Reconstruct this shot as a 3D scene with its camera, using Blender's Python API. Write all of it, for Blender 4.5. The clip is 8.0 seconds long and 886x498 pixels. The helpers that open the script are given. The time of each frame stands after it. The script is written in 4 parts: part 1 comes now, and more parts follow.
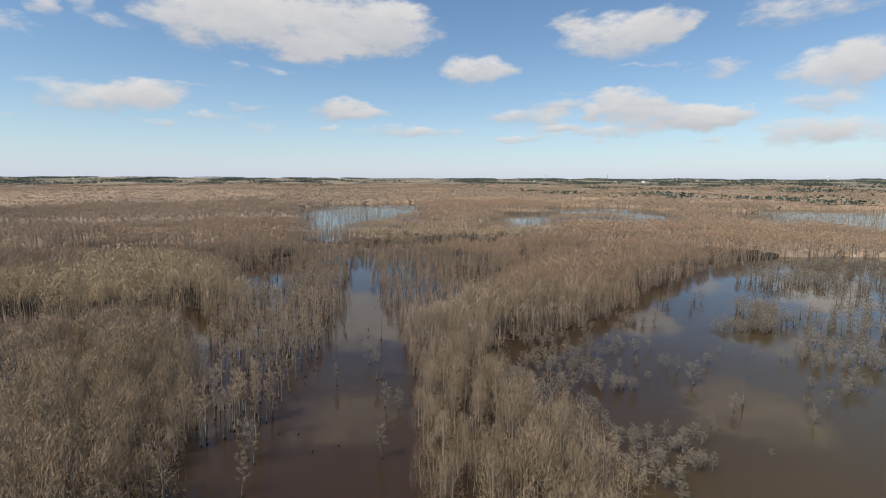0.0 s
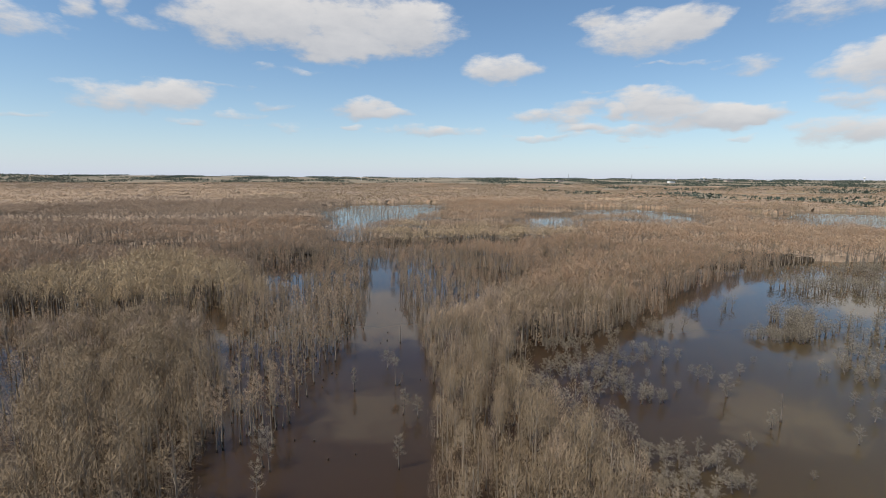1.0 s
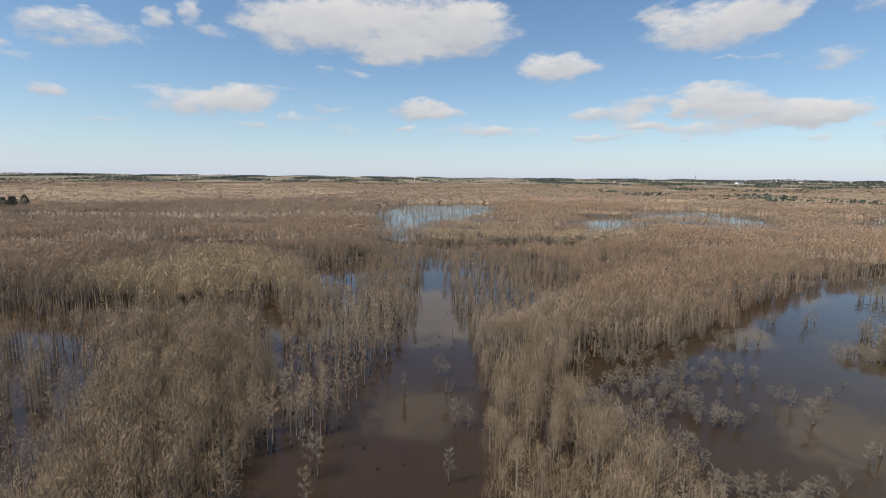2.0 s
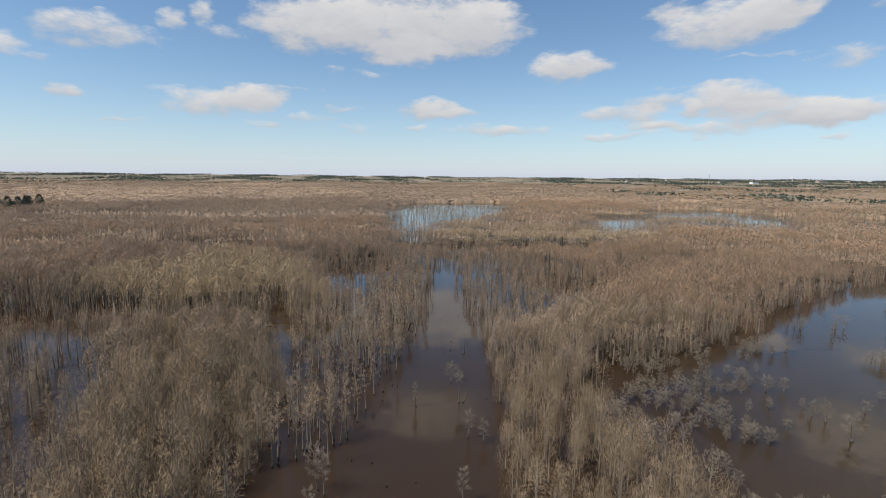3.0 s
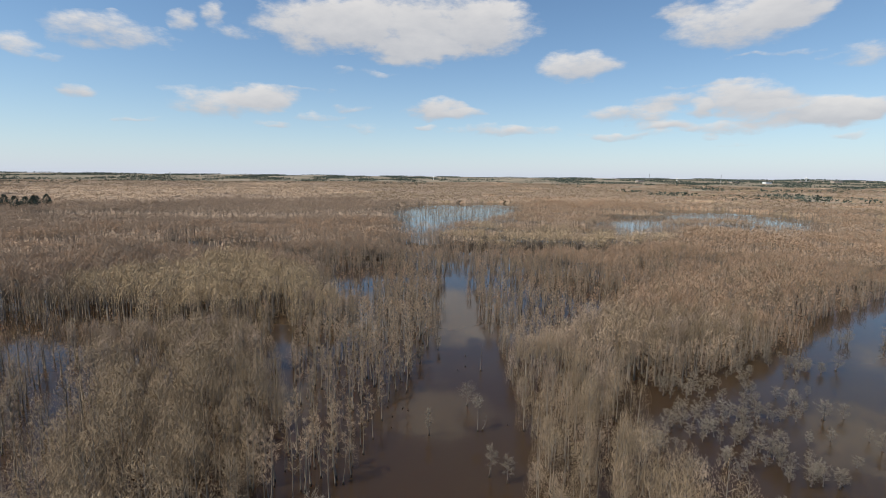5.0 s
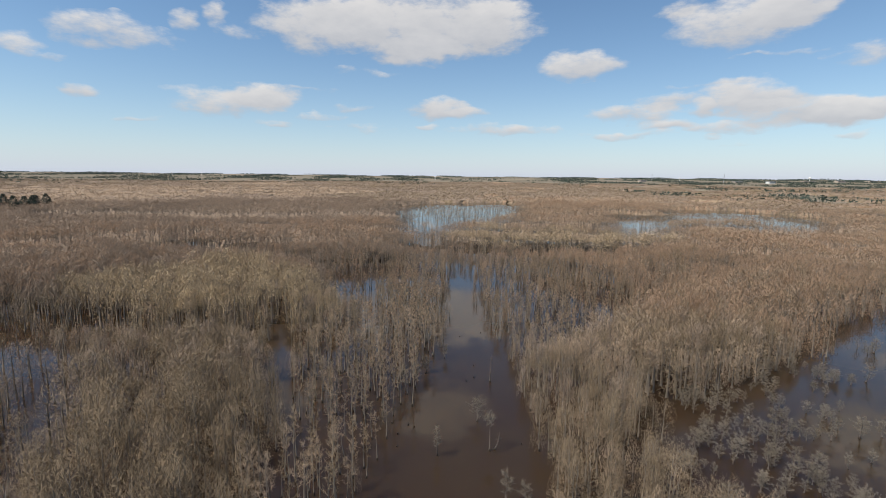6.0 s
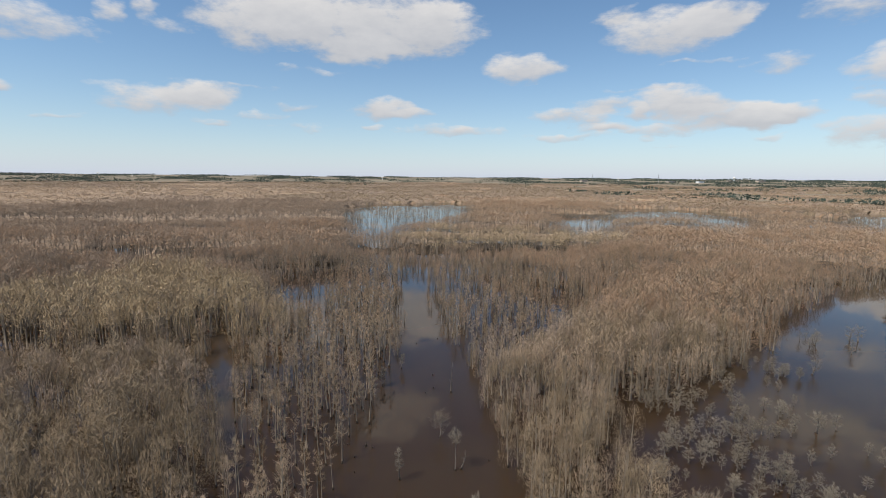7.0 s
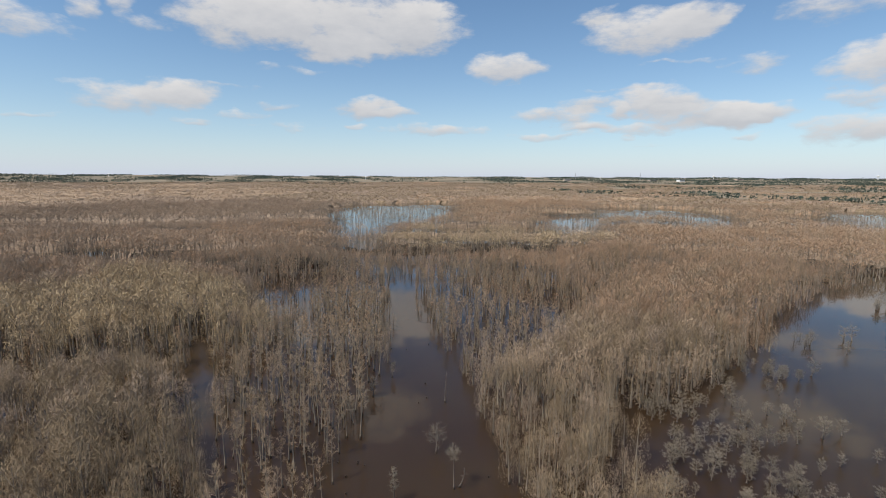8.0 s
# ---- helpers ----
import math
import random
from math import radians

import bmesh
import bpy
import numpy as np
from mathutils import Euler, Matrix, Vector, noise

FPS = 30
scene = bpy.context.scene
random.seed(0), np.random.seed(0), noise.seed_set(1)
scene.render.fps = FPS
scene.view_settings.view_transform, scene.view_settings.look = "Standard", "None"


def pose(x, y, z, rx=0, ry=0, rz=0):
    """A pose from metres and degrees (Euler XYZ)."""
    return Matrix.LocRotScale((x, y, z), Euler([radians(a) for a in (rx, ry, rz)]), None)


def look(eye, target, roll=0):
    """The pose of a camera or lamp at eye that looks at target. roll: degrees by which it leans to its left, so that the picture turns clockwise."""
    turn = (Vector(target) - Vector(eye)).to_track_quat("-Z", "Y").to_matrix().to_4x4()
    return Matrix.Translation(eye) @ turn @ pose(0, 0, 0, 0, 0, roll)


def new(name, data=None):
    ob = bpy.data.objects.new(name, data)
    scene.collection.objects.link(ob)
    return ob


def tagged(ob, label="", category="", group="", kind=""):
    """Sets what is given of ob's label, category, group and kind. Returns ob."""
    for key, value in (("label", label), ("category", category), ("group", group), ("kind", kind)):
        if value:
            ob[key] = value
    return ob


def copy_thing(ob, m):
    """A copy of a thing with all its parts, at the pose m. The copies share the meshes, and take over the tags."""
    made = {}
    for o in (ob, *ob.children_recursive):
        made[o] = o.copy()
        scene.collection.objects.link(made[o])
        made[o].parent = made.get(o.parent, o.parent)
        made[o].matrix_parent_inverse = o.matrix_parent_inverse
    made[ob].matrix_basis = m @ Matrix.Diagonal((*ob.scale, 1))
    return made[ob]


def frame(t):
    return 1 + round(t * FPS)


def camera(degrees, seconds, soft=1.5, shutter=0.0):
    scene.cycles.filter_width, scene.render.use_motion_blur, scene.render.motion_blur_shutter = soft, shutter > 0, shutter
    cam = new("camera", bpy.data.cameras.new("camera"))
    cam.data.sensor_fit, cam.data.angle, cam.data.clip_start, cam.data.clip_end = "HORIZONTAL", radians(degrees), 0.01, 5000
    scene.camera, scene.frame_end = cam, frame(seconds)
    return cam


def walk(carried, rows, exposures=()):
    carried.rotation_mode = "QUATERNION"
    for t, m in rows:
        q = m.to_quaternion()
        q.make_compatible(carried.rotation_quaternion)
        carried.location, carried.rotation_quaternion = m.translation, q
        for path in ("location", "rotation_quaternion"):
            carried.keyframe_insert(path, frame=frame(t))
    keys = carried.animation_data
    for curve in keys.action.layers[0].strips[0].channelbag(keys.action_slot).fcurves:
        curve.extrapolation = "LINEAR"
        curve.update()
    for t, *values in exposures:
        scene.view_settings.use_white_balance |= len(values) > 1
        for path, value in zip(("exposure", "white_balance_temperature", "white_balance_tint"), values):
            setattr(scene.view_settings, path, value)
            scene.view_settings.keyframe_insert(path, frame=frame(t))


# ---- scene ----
cam = camera(84.7, 8.0, soft=0.7)
PATH = [
    (0, (3.886, 0.249, 43.945), (4.055, 2.222, 43.66), 0.2),
    (0.5, (3.753, 1.714, 44.067), (3.915, 3.687, 43.779), 0.3),
    (1, (3.987, 3.183, 44.326), (4.071, 5.16, 44.038), 0.4),
    (1.5, (3.814, 4.809, 44.512), (3.746, 6.786, 44.222), 0.50),
    (2, (3.447, 6.773, 44.568), (3.319, 8.748, 44.279), 0.55),
    (3.5, (1.958, 13.595, 44.788), (1.777, 15.566, 44.495), 0.60),
    (4, (1.299, 16.195, 44.792), (1.109, 18.165, 44.499), 0.65),
    (4.5, (0.654, 18.879, 44.72), (0.458, 20.848, 44.428), 0.60),
    (6, (-1.94, 27.795, 44.827), (-2.148, 29.762, 44.533), 0.60),
    (6.5, (-3.3, 30.781, 44.753), (-3.447, 32.754, 44.46), 0.60),
    (7, (-4.148, 33.869, 44.558), (-4.144, 35.848, 44.268), 0.5),
    (7.5, (-4.895, 36.31, 44.514), (-4.84, 38.288, 44.222), 0.4),
    (8, (-5.761, 38.488, 44.676), (-5.693, 40.465, 44.384), 0.3),
]
walk(cam, [(t, look(eye, aim, roll)) for t, eye, aim, roll in PATH], [(0.0, 0.0, 6500, 10), (8.0, 0.0, 6500, 10)])

# ---- light ----
world = bpy.data.worlds.new("world")
scene.world = world
world.use_nodes = True
SUN_AZ, SUN_EL = 238.0, 55.0


def sky_world(tree):
    """Clear spring sky with flat-based cumulus, laid out by compass direction and elevation in degrees."""
    nt = tree.nodes
    nt.clear()
    link = tree.links.new

    def math_node(op, a, b=None, c=None, clamp=False):
        n = nt.new("ShaderNodeMath")
        n.operation, n.use_clamp = op, clamp
        for i, v in enumerate((a, b, c)):
            if v is None:
                continue
            if isinstance(v, (int, float)):
                n.inputs[i].default_value = v
            else:
                link(v, n.inputs[i])
        return n.outputs[0]

    sky = nt.new("ShaderNodeTexSky")
    sky.sky_type, sky.sun_disc = "NISHITA", False
    sky.sun_elevation, sky.sun_rotation = radians(SUN_EL), radians(SUN_AZ)
    sky.air_density, sky.dust_density, sky.ozone_density = 1.0, 0.0, 1.7
    coord = nt.new("ShaderNodeTexCoord").outputs["Generated"]
    sep = nt.new("ShaderNodeSeparateXYZ")
    link(coord, sep.inputs[0])
    az = math_node("MULTIPLY", math_node("ARCTAN2", sep.outputs[0], sep.outputs[1]), 180 / math.pi)
    el = math_node("MULTIPLY", math_node("ARCSINE", sep.outputs[2]), 180 / math.pi)
    comb = nt.new("ShaderNodeCombineXYZ")
    link(az, comb.inputs[0]), link(math_node("MULTIPLY", el, 2.2), comb.inputs[1])

    def noise_at(scale, detail, shift):
        n = nt.new("ShaderNodeTexNoise")
        m = nt.new("ShaderNodeMapping")
        m.inputs["Location"].default_value = (shift, shift * 0.7, shift)
        link(comb.outputs[0], m.inputs[0]), link(m.outputs[0], n.inputs["Vector"])
        n.inputs["Scale"].default_value, n.inputs["Detail"].default_value = scale, detail
        n.inputs["Roughness"].default_value = 0.6
        return n

    warp = noise_at(0.22, 2.0, 3.0).outputs["Color"]
    shift = nt.new("ShaderNodeVectorMath")
    shift.operation = "MULTIPLY_ADD"
    link(warp, shift.inputs[0])
    shift.inputs[1].default_value, shift.inputs[2].default_value = (5.0, 2.2, 0), (-2.5, -1.1, 0)
    flat = nt.new("ShaderNodeCombineXYZ")
    link(az, flat.inputs[0]), link(el, flat.inputs[1])
    here = nt.new("ShaderNodeVectorMath")
    link(flat.outputs[0], here.inputs[0]), link(shift.outputs[0], here.inputs[1])

    total, lift = None, None
    for a, e, wa, we, thick in CLOUDS:
        off = nt.new("ShaderNodeVectorMath")
        off.operation = "MULTIPLY_ADD"
        k = (1 / (wa * 1.18), 1 / (we * 1.28), 0)
        link(here.outputs[0], off.inputs[0])
        off.inputs[1].default_value, off.inputs[2].default_value = k, (-a * k[0], -e * k[1], 0)
        dot = nt.new("ShaderNodeVectorMath")
        dot.operation = "DOT_PRODUCT"
        link(off.outputs[0], dot.inputs[0]), link(off.outputs[0], dot.inputs[1])
        f = math_node("MULTIPLY", math_node("SUBTRACT", 1.0, dot.outputs["Value"], clamp=True), thick)
        part_y = nt.new("ShaderNodeSeparateXYZ")
        link(off.outputs[0], part_y.inputs[0])
        up = math_node("MULTIPLY", f, part_y.outputs[1])
        total = f if total is None else math_node("ADD", total, f)
        lift = up if lift is None else math_node("ADD", lift, up)
    # scattered cumulus overhead, above what is laid out singly
    over = noise_at(0.045, 4, 11.0).outputs["Fac"]
    high = math_node("MULTIPLY", math_node("SUBTRACT", el, 30.0), 0.2, clamp=True)
    over = math_node("MULTIPLY", math_node("MULTIPLY", math_node("SUBTRACT", over, 0.52), 4.0, clamp=True), high)
    total = math_node("ADD", total, over)
    fine = noise_at(0.36, 5.0, 7.0).outputs["Fac"]
    edge = math_node("ADD", total, math_node("MULTIPLY", math_node("SUBTRACT", fine, 0.5), 1.7))
    ramp = nt.new("ShaderNodeMapRange")
    ramp.interpolation_type = "SMOOTHSTEP"
    ramp.inputs["From Min"].default_value, ramp.inputs["From Max"].default_value = 0.08, 1.0
    link(edge, ramp.inputs["Value"])
    solid = math_node("MULTIPLY", math_node("GREATER_THAN", total, 0.0), ramp.outputs[0])
    solid = math_node("MULTIPLY", solid, 0.93)
    tone = math_node("DIVIDE", lift, math_node("MAXIMUM", total, 0.05))
    tone = math_node("ADD", math_node("MULTIPLY", tone, 0.55), math_node("MULTIPLY", fine, 0.55))
    tone = math_node("ADD", tone, 0.22, clamp=True)
    shade = nt.new("ShaderNodeMix")
    shade.data_type = "RGBA"
    shade.inputs["A"].default_value, shade.inputs["B"].default_value = CLOUD_BASE, CLOUD_TOP
    link(tone, shade.inputs["Factor"])
    haze = nt.new("ShaderNodeMix")
    haze.data_type = "RGBA"
    low = math_node("MULTIPLY", math_node("POWER", 2.718, math_node("MULTIPLY", math_node("MAXIMUM", el, 0.0), -0.22)), 0.92)
    clear = nt.new("ShaderNodeVectorMath")
    clear.operation = "MULTIPLY"
    clear.inputs[1].default_value = CLEAR_AIR
    link(sky.outputs[0], clear.inputs[0])
    link(low, haze.inputs["Factor"]), link(clear.outputs[0], haze.inputs["A"])
    haze.inputs["B"].default_value = HORIZON
    mix = nt.new("ShaderNodeMix")
    mix.data_type = "RGBA"
    link(solid, mix.inputs["Factor"]), link(haze.outputs["Result"], mix.inputs["A"]), link(shade.outputs["Result"], mix.inputs["B"])
    back = nt.new("ShaderNodeBackground")
    back.inputs["Strength"].default_value = SKY_STRENGTH
    link(mix.outputs["Result"], back.inputs["Color"])
    link(back.outputs[0], nt.new("ShaderNodeOutputWorld").inputs["Surface"])


SKY_STRENGTH = 0.115
HORIZON = (5.0, 5.5, 6.7, 1)
CLEAR_AIR = (0.82, 0.96, 1.03)
CLOUD_BASE, CLOUD_TOP = (4.1, 4.25, 4.6, 1), (7.0, 6.8, 6.6, 1)
# direction, elevation, half width, half height (degrees), thickness
GREAT = [(-21.1, 15.8, 4.7, 2.6, 1), (-12.0, 16.2, 4.7, 3.2, 1), (-5.1, 16.6, 5.7, 3.4, 1), (0.0, 16.1, 4.4, 2.6, 1),
         (-8.8, 13.7, 3.8, 1.6, 0.8), (-16.5, 16.4, 4.0, 2.4, 0.8), (-39.0, 13.0, 4.9, 1.4, 0.8), (23.6, 14.7, 6.2, 2.0, 1), (27.6, 15.6, 3.5, 1.6, 0.9),
         (18.5, 16.4, 2.3, 0.8, 0.6), (-29.3, 7.4, 6.5, 1.2, 0.9), (-25.6, 8.4, 3.7, 1.3, 0.9), (9.0, 11.9, 4.5, 1.4, 1),
         (-7.0, 26.8, 7.5, 2.8, 1), (-22.0, 24.5, 5.0, 2.4, 0.9), (17.0, 27.0, 7.0, 2.6, 0.9), (38.0, 22.5, 7.0, 2.6, 1)]
MIDDLE = [(25.2, 8.0, 4.6, 1.5, 1), (29.5, 6.4, 6.4, 1.1, 1), (34.0, 6.3, 3.6, 0.8, 0.8), (24.0, 5.2, 5.0, 0.6, 0.7), (42.7, 9.6, 4.0, 1.9, 0.8), (44.9, 10.5, 2.6, 1.8, 0.8),
          (42.7, 4.5, 5.3, 1.4, 0.9), (39.7, 15.3, 5.1, 1.6, 0.7), (-32.8, 14.7, 1.4, 1.0, 0.7), (-29.9, 15.8, 1.3, 1.1, 0.7),
          (-27.9, 14.4, 2.2, 0.9, 0.5), (-6.8, 7.7, 3.4, 1.1, 1), (14.3, 6.9, 4.7, 0.9, 0.8), (17.5, 8.1, 3.0, 0.8, 0.7),
          (21.0, 7.2, 1.4, 0.8, 0.8)]
SMALL = [(17.5, 5.6, 2.8, 0.6, 0.8), (33.3, 10.9, 2.9, 1.0, 0.6), (-46.1, 10.9, 1.8, 1.0, 0.6), (1.0, 5.3, 6.1, 0.6, 0.8),
         (13.9, 4.6, 4.6, 0.5, 0.7), (32.3, 5.7, 2.8, 0.7, 0.7), (-41.7, 7.6, 1.6, 0.5, 0.8), (41.7, 7.0, 2.5, 0.8, 0.8),
         (-16.4, 7.6, 1.9, 0.5, 0.6), (-3.6, 7.1, 2.5, 0.6, 0.6), (-24.6, 5.6, 1.6, 0.4, 0.7), (22.0, 4.3, 1.0, 0.4, 0.7),
         (32.9, 4.1, 1.5, 0.4, 0.7), (-37.7, 5.2, 1.6, 0.3, 0.5), (-7.8, 5.7, 1.3, 0.4, 0.6), (-14.5, 5.3, 3.8, 0.4, 0.4),
         (24.6, 3.3, 1.9, 0.25, 0.4), (-20.1, 6.5, 2.4, 0.4, 0.4), (-14.4, 11.4, 4.7, 0.4, 0.4), (-20.9, 9.2, 3.6, 0.3, 0.35),
         (27.2, 11.7, 4.0, 0.25, 0.4), (21.7, 9.4, 4.0, 0.3, 0.35), (-44.6, 10.2, 2.3, 0.4, 0.4)]
CLOUDS = GREAT + MIDDLE + SMALL
sky_world(world.node_tree)

sun = new("sun", bpy.data.lights.new("sun", "SUN"))
sun.data.energy, sun.data.angle, sun.data.color = 5.0, radians(0.6), (1.0, 0.93, 0.81)
sun_way = Vector((math.sin(radians(SUN_AZ)) * math.cos(radians(SUN_EL)), math.cos(radians(SUN_AZ)) * math.cos(radians(SUN_EL)), math.sin(radians(SUN_EL))))
sun.matrix_world = look(sun_way * 300, (0, 0, 0))

# ---- materials ----


def material(name, dark, light, rough=0.9, scale=0.3, per_island=0.5, fine=6.0, bump=0.0, spec=0.2, metal=0.0, brush=0.0):
    """A rough natural surface: two colours mixed by coarse noise, fine noise and the piece's own chance."""
    m = bpy.data.materials.new(name)
    m.use_nodes = True
    nt, link = m.node_tree.nodes, m.node_tree.links.new
    bsdf = nt["Principled BSDF"]
    geo = nt.new("ShaderNodeNewGeometry")
    coarse, grain = nt.new("ShaderNodeTexNoise"), nt.new("ShaderNodeTexNoise")
    for n, s in ((coarse, scale), (grain, fine)):
        n.inputs["Scale"].default_value, n.inputs["Detail"].default_value = s, 4
        link(geo.outputs["Position"], n.inputs["Vector"])
    stretch = nt.new("ShaderNodeMapRange")
    stretch.inputs["From Min"].default_value, stretch.inputs["From Max"].default_value = 0.3, 0.7
    link(coarse.outputs["Fac"], stretch.inputs["Value"])
    add = nt.new("ShaderNodeMath")
    add.operation = "MULTIPLY_ADD"
    link(geo.outputs["Random Per Island"], add.inputs[0])
    add.inputs[1].default_value = per_island
    half = nt.new("ShaderNodeMath")
    half.operation = "MULTIPLY_ADD"
    link(stretch.outputs[0], half.inputs[0])
    half.inputs[1].default_value = 0.75 * (1 - per_island)
    quarter = nt.new("ShaderNodeMath")
    quarter.operation = "MULTIPLY"
    link(grain.outputs["Fac"], quarter.inputs[0])
    quarter.inputs[1].default_value = 0.25 * (1 - per_island) * 1.2
    link(quarter.outputs[0], half.inputs[2]), link(half.outputs[0], add.inputs[2])
    mix = nt.new("ShaderNodeMix")
    mix.data_type = "RGBA"
    mix.inputs["A"].default_value, mix.inputs["B"].default_value = (*dark, 1), (*light, 1)
    link(add.outputs[0], mix.inputs["Factor"]), link(mix.outputs["Result"], bsdf.inputs["Base Color"])
    bsdf.inputs["Roughness"].default_value, bsdf.inputs["Specular IOR Level"].default_value = rough, spec
    bsdf.inputs["Metallic"].default_value = metal
    if brush:
        # fine sprays pass part of the light on
        glow, both = nt.new("ShaderNodeBsdfTranslucent"), nt.new("ShaderNodeMixShader")
        both.inputs[0].default_value = brush
        link(mix.outputs["Result"], glow.inputs["Color"])
        link(bsdf.outputs[0], both.inputs[1]), link(glow.outputs[0], both.inputs[2])
        link(both.outputs[0], nt["Material Output"].inputs["Surface"])
    if bump:
        b = nt.new("ShaderNodeBump")
        b.inputs["Strength"].default_value, b.inputs["Distance"].default_value = bump, 0.03
        link(grain.outputs["Fac"], b.inputs["Height"]), link(b.outputs[0], bsdf.inputs["Normal"])
    return m


BARK = material("pale_bark", (0.12, 0.095, 0.072), (0.34, 0.285, 0.225), scale=0.5, per_island=0.35, fine=9)
BARK_LAKE = material("weathered_bark", (0.07, 0.055, 0.045), (0.24, 0.20, 0.17), scale=0.7, per_island=0.35, fine=9)
WET_BARK = material("wet_dark_bark", (0.018, 0.013, 0.010), (0.07, 0.05, 0.038), rough=0.5, scale=2, fine=12)
TWIG_GREY = material("grey_brown_twigs", (0.13, 0.095, 0.059), (0.40, 0.300, 0.195), scale=0.25, per_island=0.09, brush=0.12)
TWIG_GOLD = material("golden_twigs", (0.25, 0.18, 0.105), (0.60, 0.455, 0.285), scale=0.2, per_island=0.09, brush=0.12)
TWIG_RUSSET = material("russet_twigs", (0.20, 0.130, 0.082), (0.53, 0.358, 0.236), scale=0.25, per_island=0.09, brush=0.12)
TWIG_DARK = material("dark_umber_twigs", (0.155, 0.114, 0.082), (0.46, 0.345, 0.25), scale=0.2, per_island=0.09, brush=0.12)
TWIG_TAN = material("tan_twigs", (0.25, 0.180, 0.120), (0.50, 0.370, 0.254), scale=0.04, per_island=0.06, brush=0.12)
TWIG_LAKE = material("lichen_grey_twigs", (0.13, 0.107, 0.078), (0.34, 0.29, 0.225), scale=0.2, per_island=0.3, brush=0.15)
PINE = material("pine_needles", (0.034, 0.050, 0.042), (0.085, 0.108, 0.085), scale=0.05, per_island=0.6)
WHITE_PAINT = material("white_paint", (0.70, 0.70, 0.68), (0.84, 0.84, 0.82), rough=0.5, scale=0.1)
STEEL = material("galvanised_steel", (0.30, 0.30, 0.31), (0.42, 0.42, 0.43), rough=0.45, metal=0.7)
BRICK = material("tan_cladding", (0.38, 0.30, 0.24), (0.55, 0.46, 0.38), scale=0.05)
ROOF = material("grey_roofing", (0.22, 0.22, 0.23), (0.40, 0.40, 0.40), scale=0.05)
WINDOW = material("dark_window_glass", (0.03, 0.035, 0.04), (0.06, 0.07, 0.08), rough=0.1, spec=0.5)
# dark colour for the shade between crowns; the joined trunks' wet feet share it
FEET_AND_GAP_SHADE = material("wet_feet_and_gap_shade", (0.022, 0.016, 0.011), (0.085, 0.062, 0.042), scale=0.5, per_island=0.0, fine=3.0)
STAND = [BARK, TWIG_GREY, TWIG_GOLD, TWIG_RUSSET, TWIG_DARK, TWIG_TAN, FEET_AND_GAP_SHADE]


def water_material():
    m = bpy.data.materials.new("muddy_water")
    m.use_nodes = True
    nt, link = m.node_tree.nodes, m.node_tree.links.new
    bsdf = nt["Principled BSDF"]
    geo = nt.new("ShaderNodeNewGeometry")
    silt, ripple = nt.new("ShaderNodeTexNoise"), nt.new("ShaderNodeTexNoise")
    silt.inputs["Scale"].default_value, silt.inputs["Detail"].default_value = 0.018, 3
    ripple.inputs["Scale"].default_value, ripple.inputs["Detail"].default_value = 0.9, 3
    mix = nt.new("ShaderNodeMix")
    mix.data_type = "RGBA"
    mix.inputs["A"].default_value, mix.inputs["B"].default_value = (0.033, 0.019, 0.011, 1), (0.062, 0.043, 0.018, 1)
    wide = nt.new("ShaderNodeMapRange")
    wide.inputs["From Min"].default_value, wide.inputs["From Max"].default_value = 0.35, 0.65
    link(geo.outputs["Position"], silt.inputs["Vector"]), link(geo.outputs["Position"], ripple.inputs["Vector"])
    # the south-east of the lake carries more silt
    where, east = nt.new("ShaderNodeSeparateXYZ"), nt.new("ShaderNodeMapRange")
    lean = nt.new("ShaderNodeMath")
    lean.operation = "MULTIPLY_ADD"
    lean.inputs[1].default_value = -0.9
    link(geo.outputs["Position"], where.inputs[0]), link(where.outputs[1], lean.inputs[0]), link(where.outputs[0], lean.inputs[2])
    link(lean.outputs[0], east.inputs["Value"])
    east.inputs["From Min"].default_value, east.inputs["From Max"].default_value = -50, 15
    blend = nt.new("ShaderNodeMath")
    blend.operation, blend.use_clamp = "MULTIPLY_ADD", True
    link(silt.outputs["Fac"], wide.inputs["Value"]), link(wide.outputs[0], blend.inputs[0])
    blend.inputs[1].default_value = 0.3
    link(east.outputs[0], blend.inputs[2]), link(blend.outputs[0], mix.inputs["Factor"])
    bsdf.inputs["Subsurface Weight"].default_value = 1.0
    bsdf.inputs["Subsurface Radius"].default_value, bsdf.inputs["Subsurface Scale"].default_value = (1.6, 1.2, 0.8), 2.5
    bsdf.subsurface_method = "BURLEY"
    link(mix.outputs["Result"], bsdf.inputs["Base Color"])
    bsdf.inputs["Roughness"].default_value, bsdf.inputs["IOR"].default_value = 0.015, 1.333
    b = nt.new("ShaderNodeBump")
    b.inputs["Strength"].default_value, b.inputs["Distance"].default_value = 0.04, 0.04
    link(ripple.outputs["Fac"], b.inputs["Height"]), link(b.outputs[0], bsdf.inputs["Normal"])
    return m


WATER = water_material()
SOIL = material("swamp_soil_and_fields", (0.10, 0.090, 0.060), (0.30, 0.245, 0.175), scale=0.004, per_island=0.0, fine=0.03)

# ---- mesh helpers ----


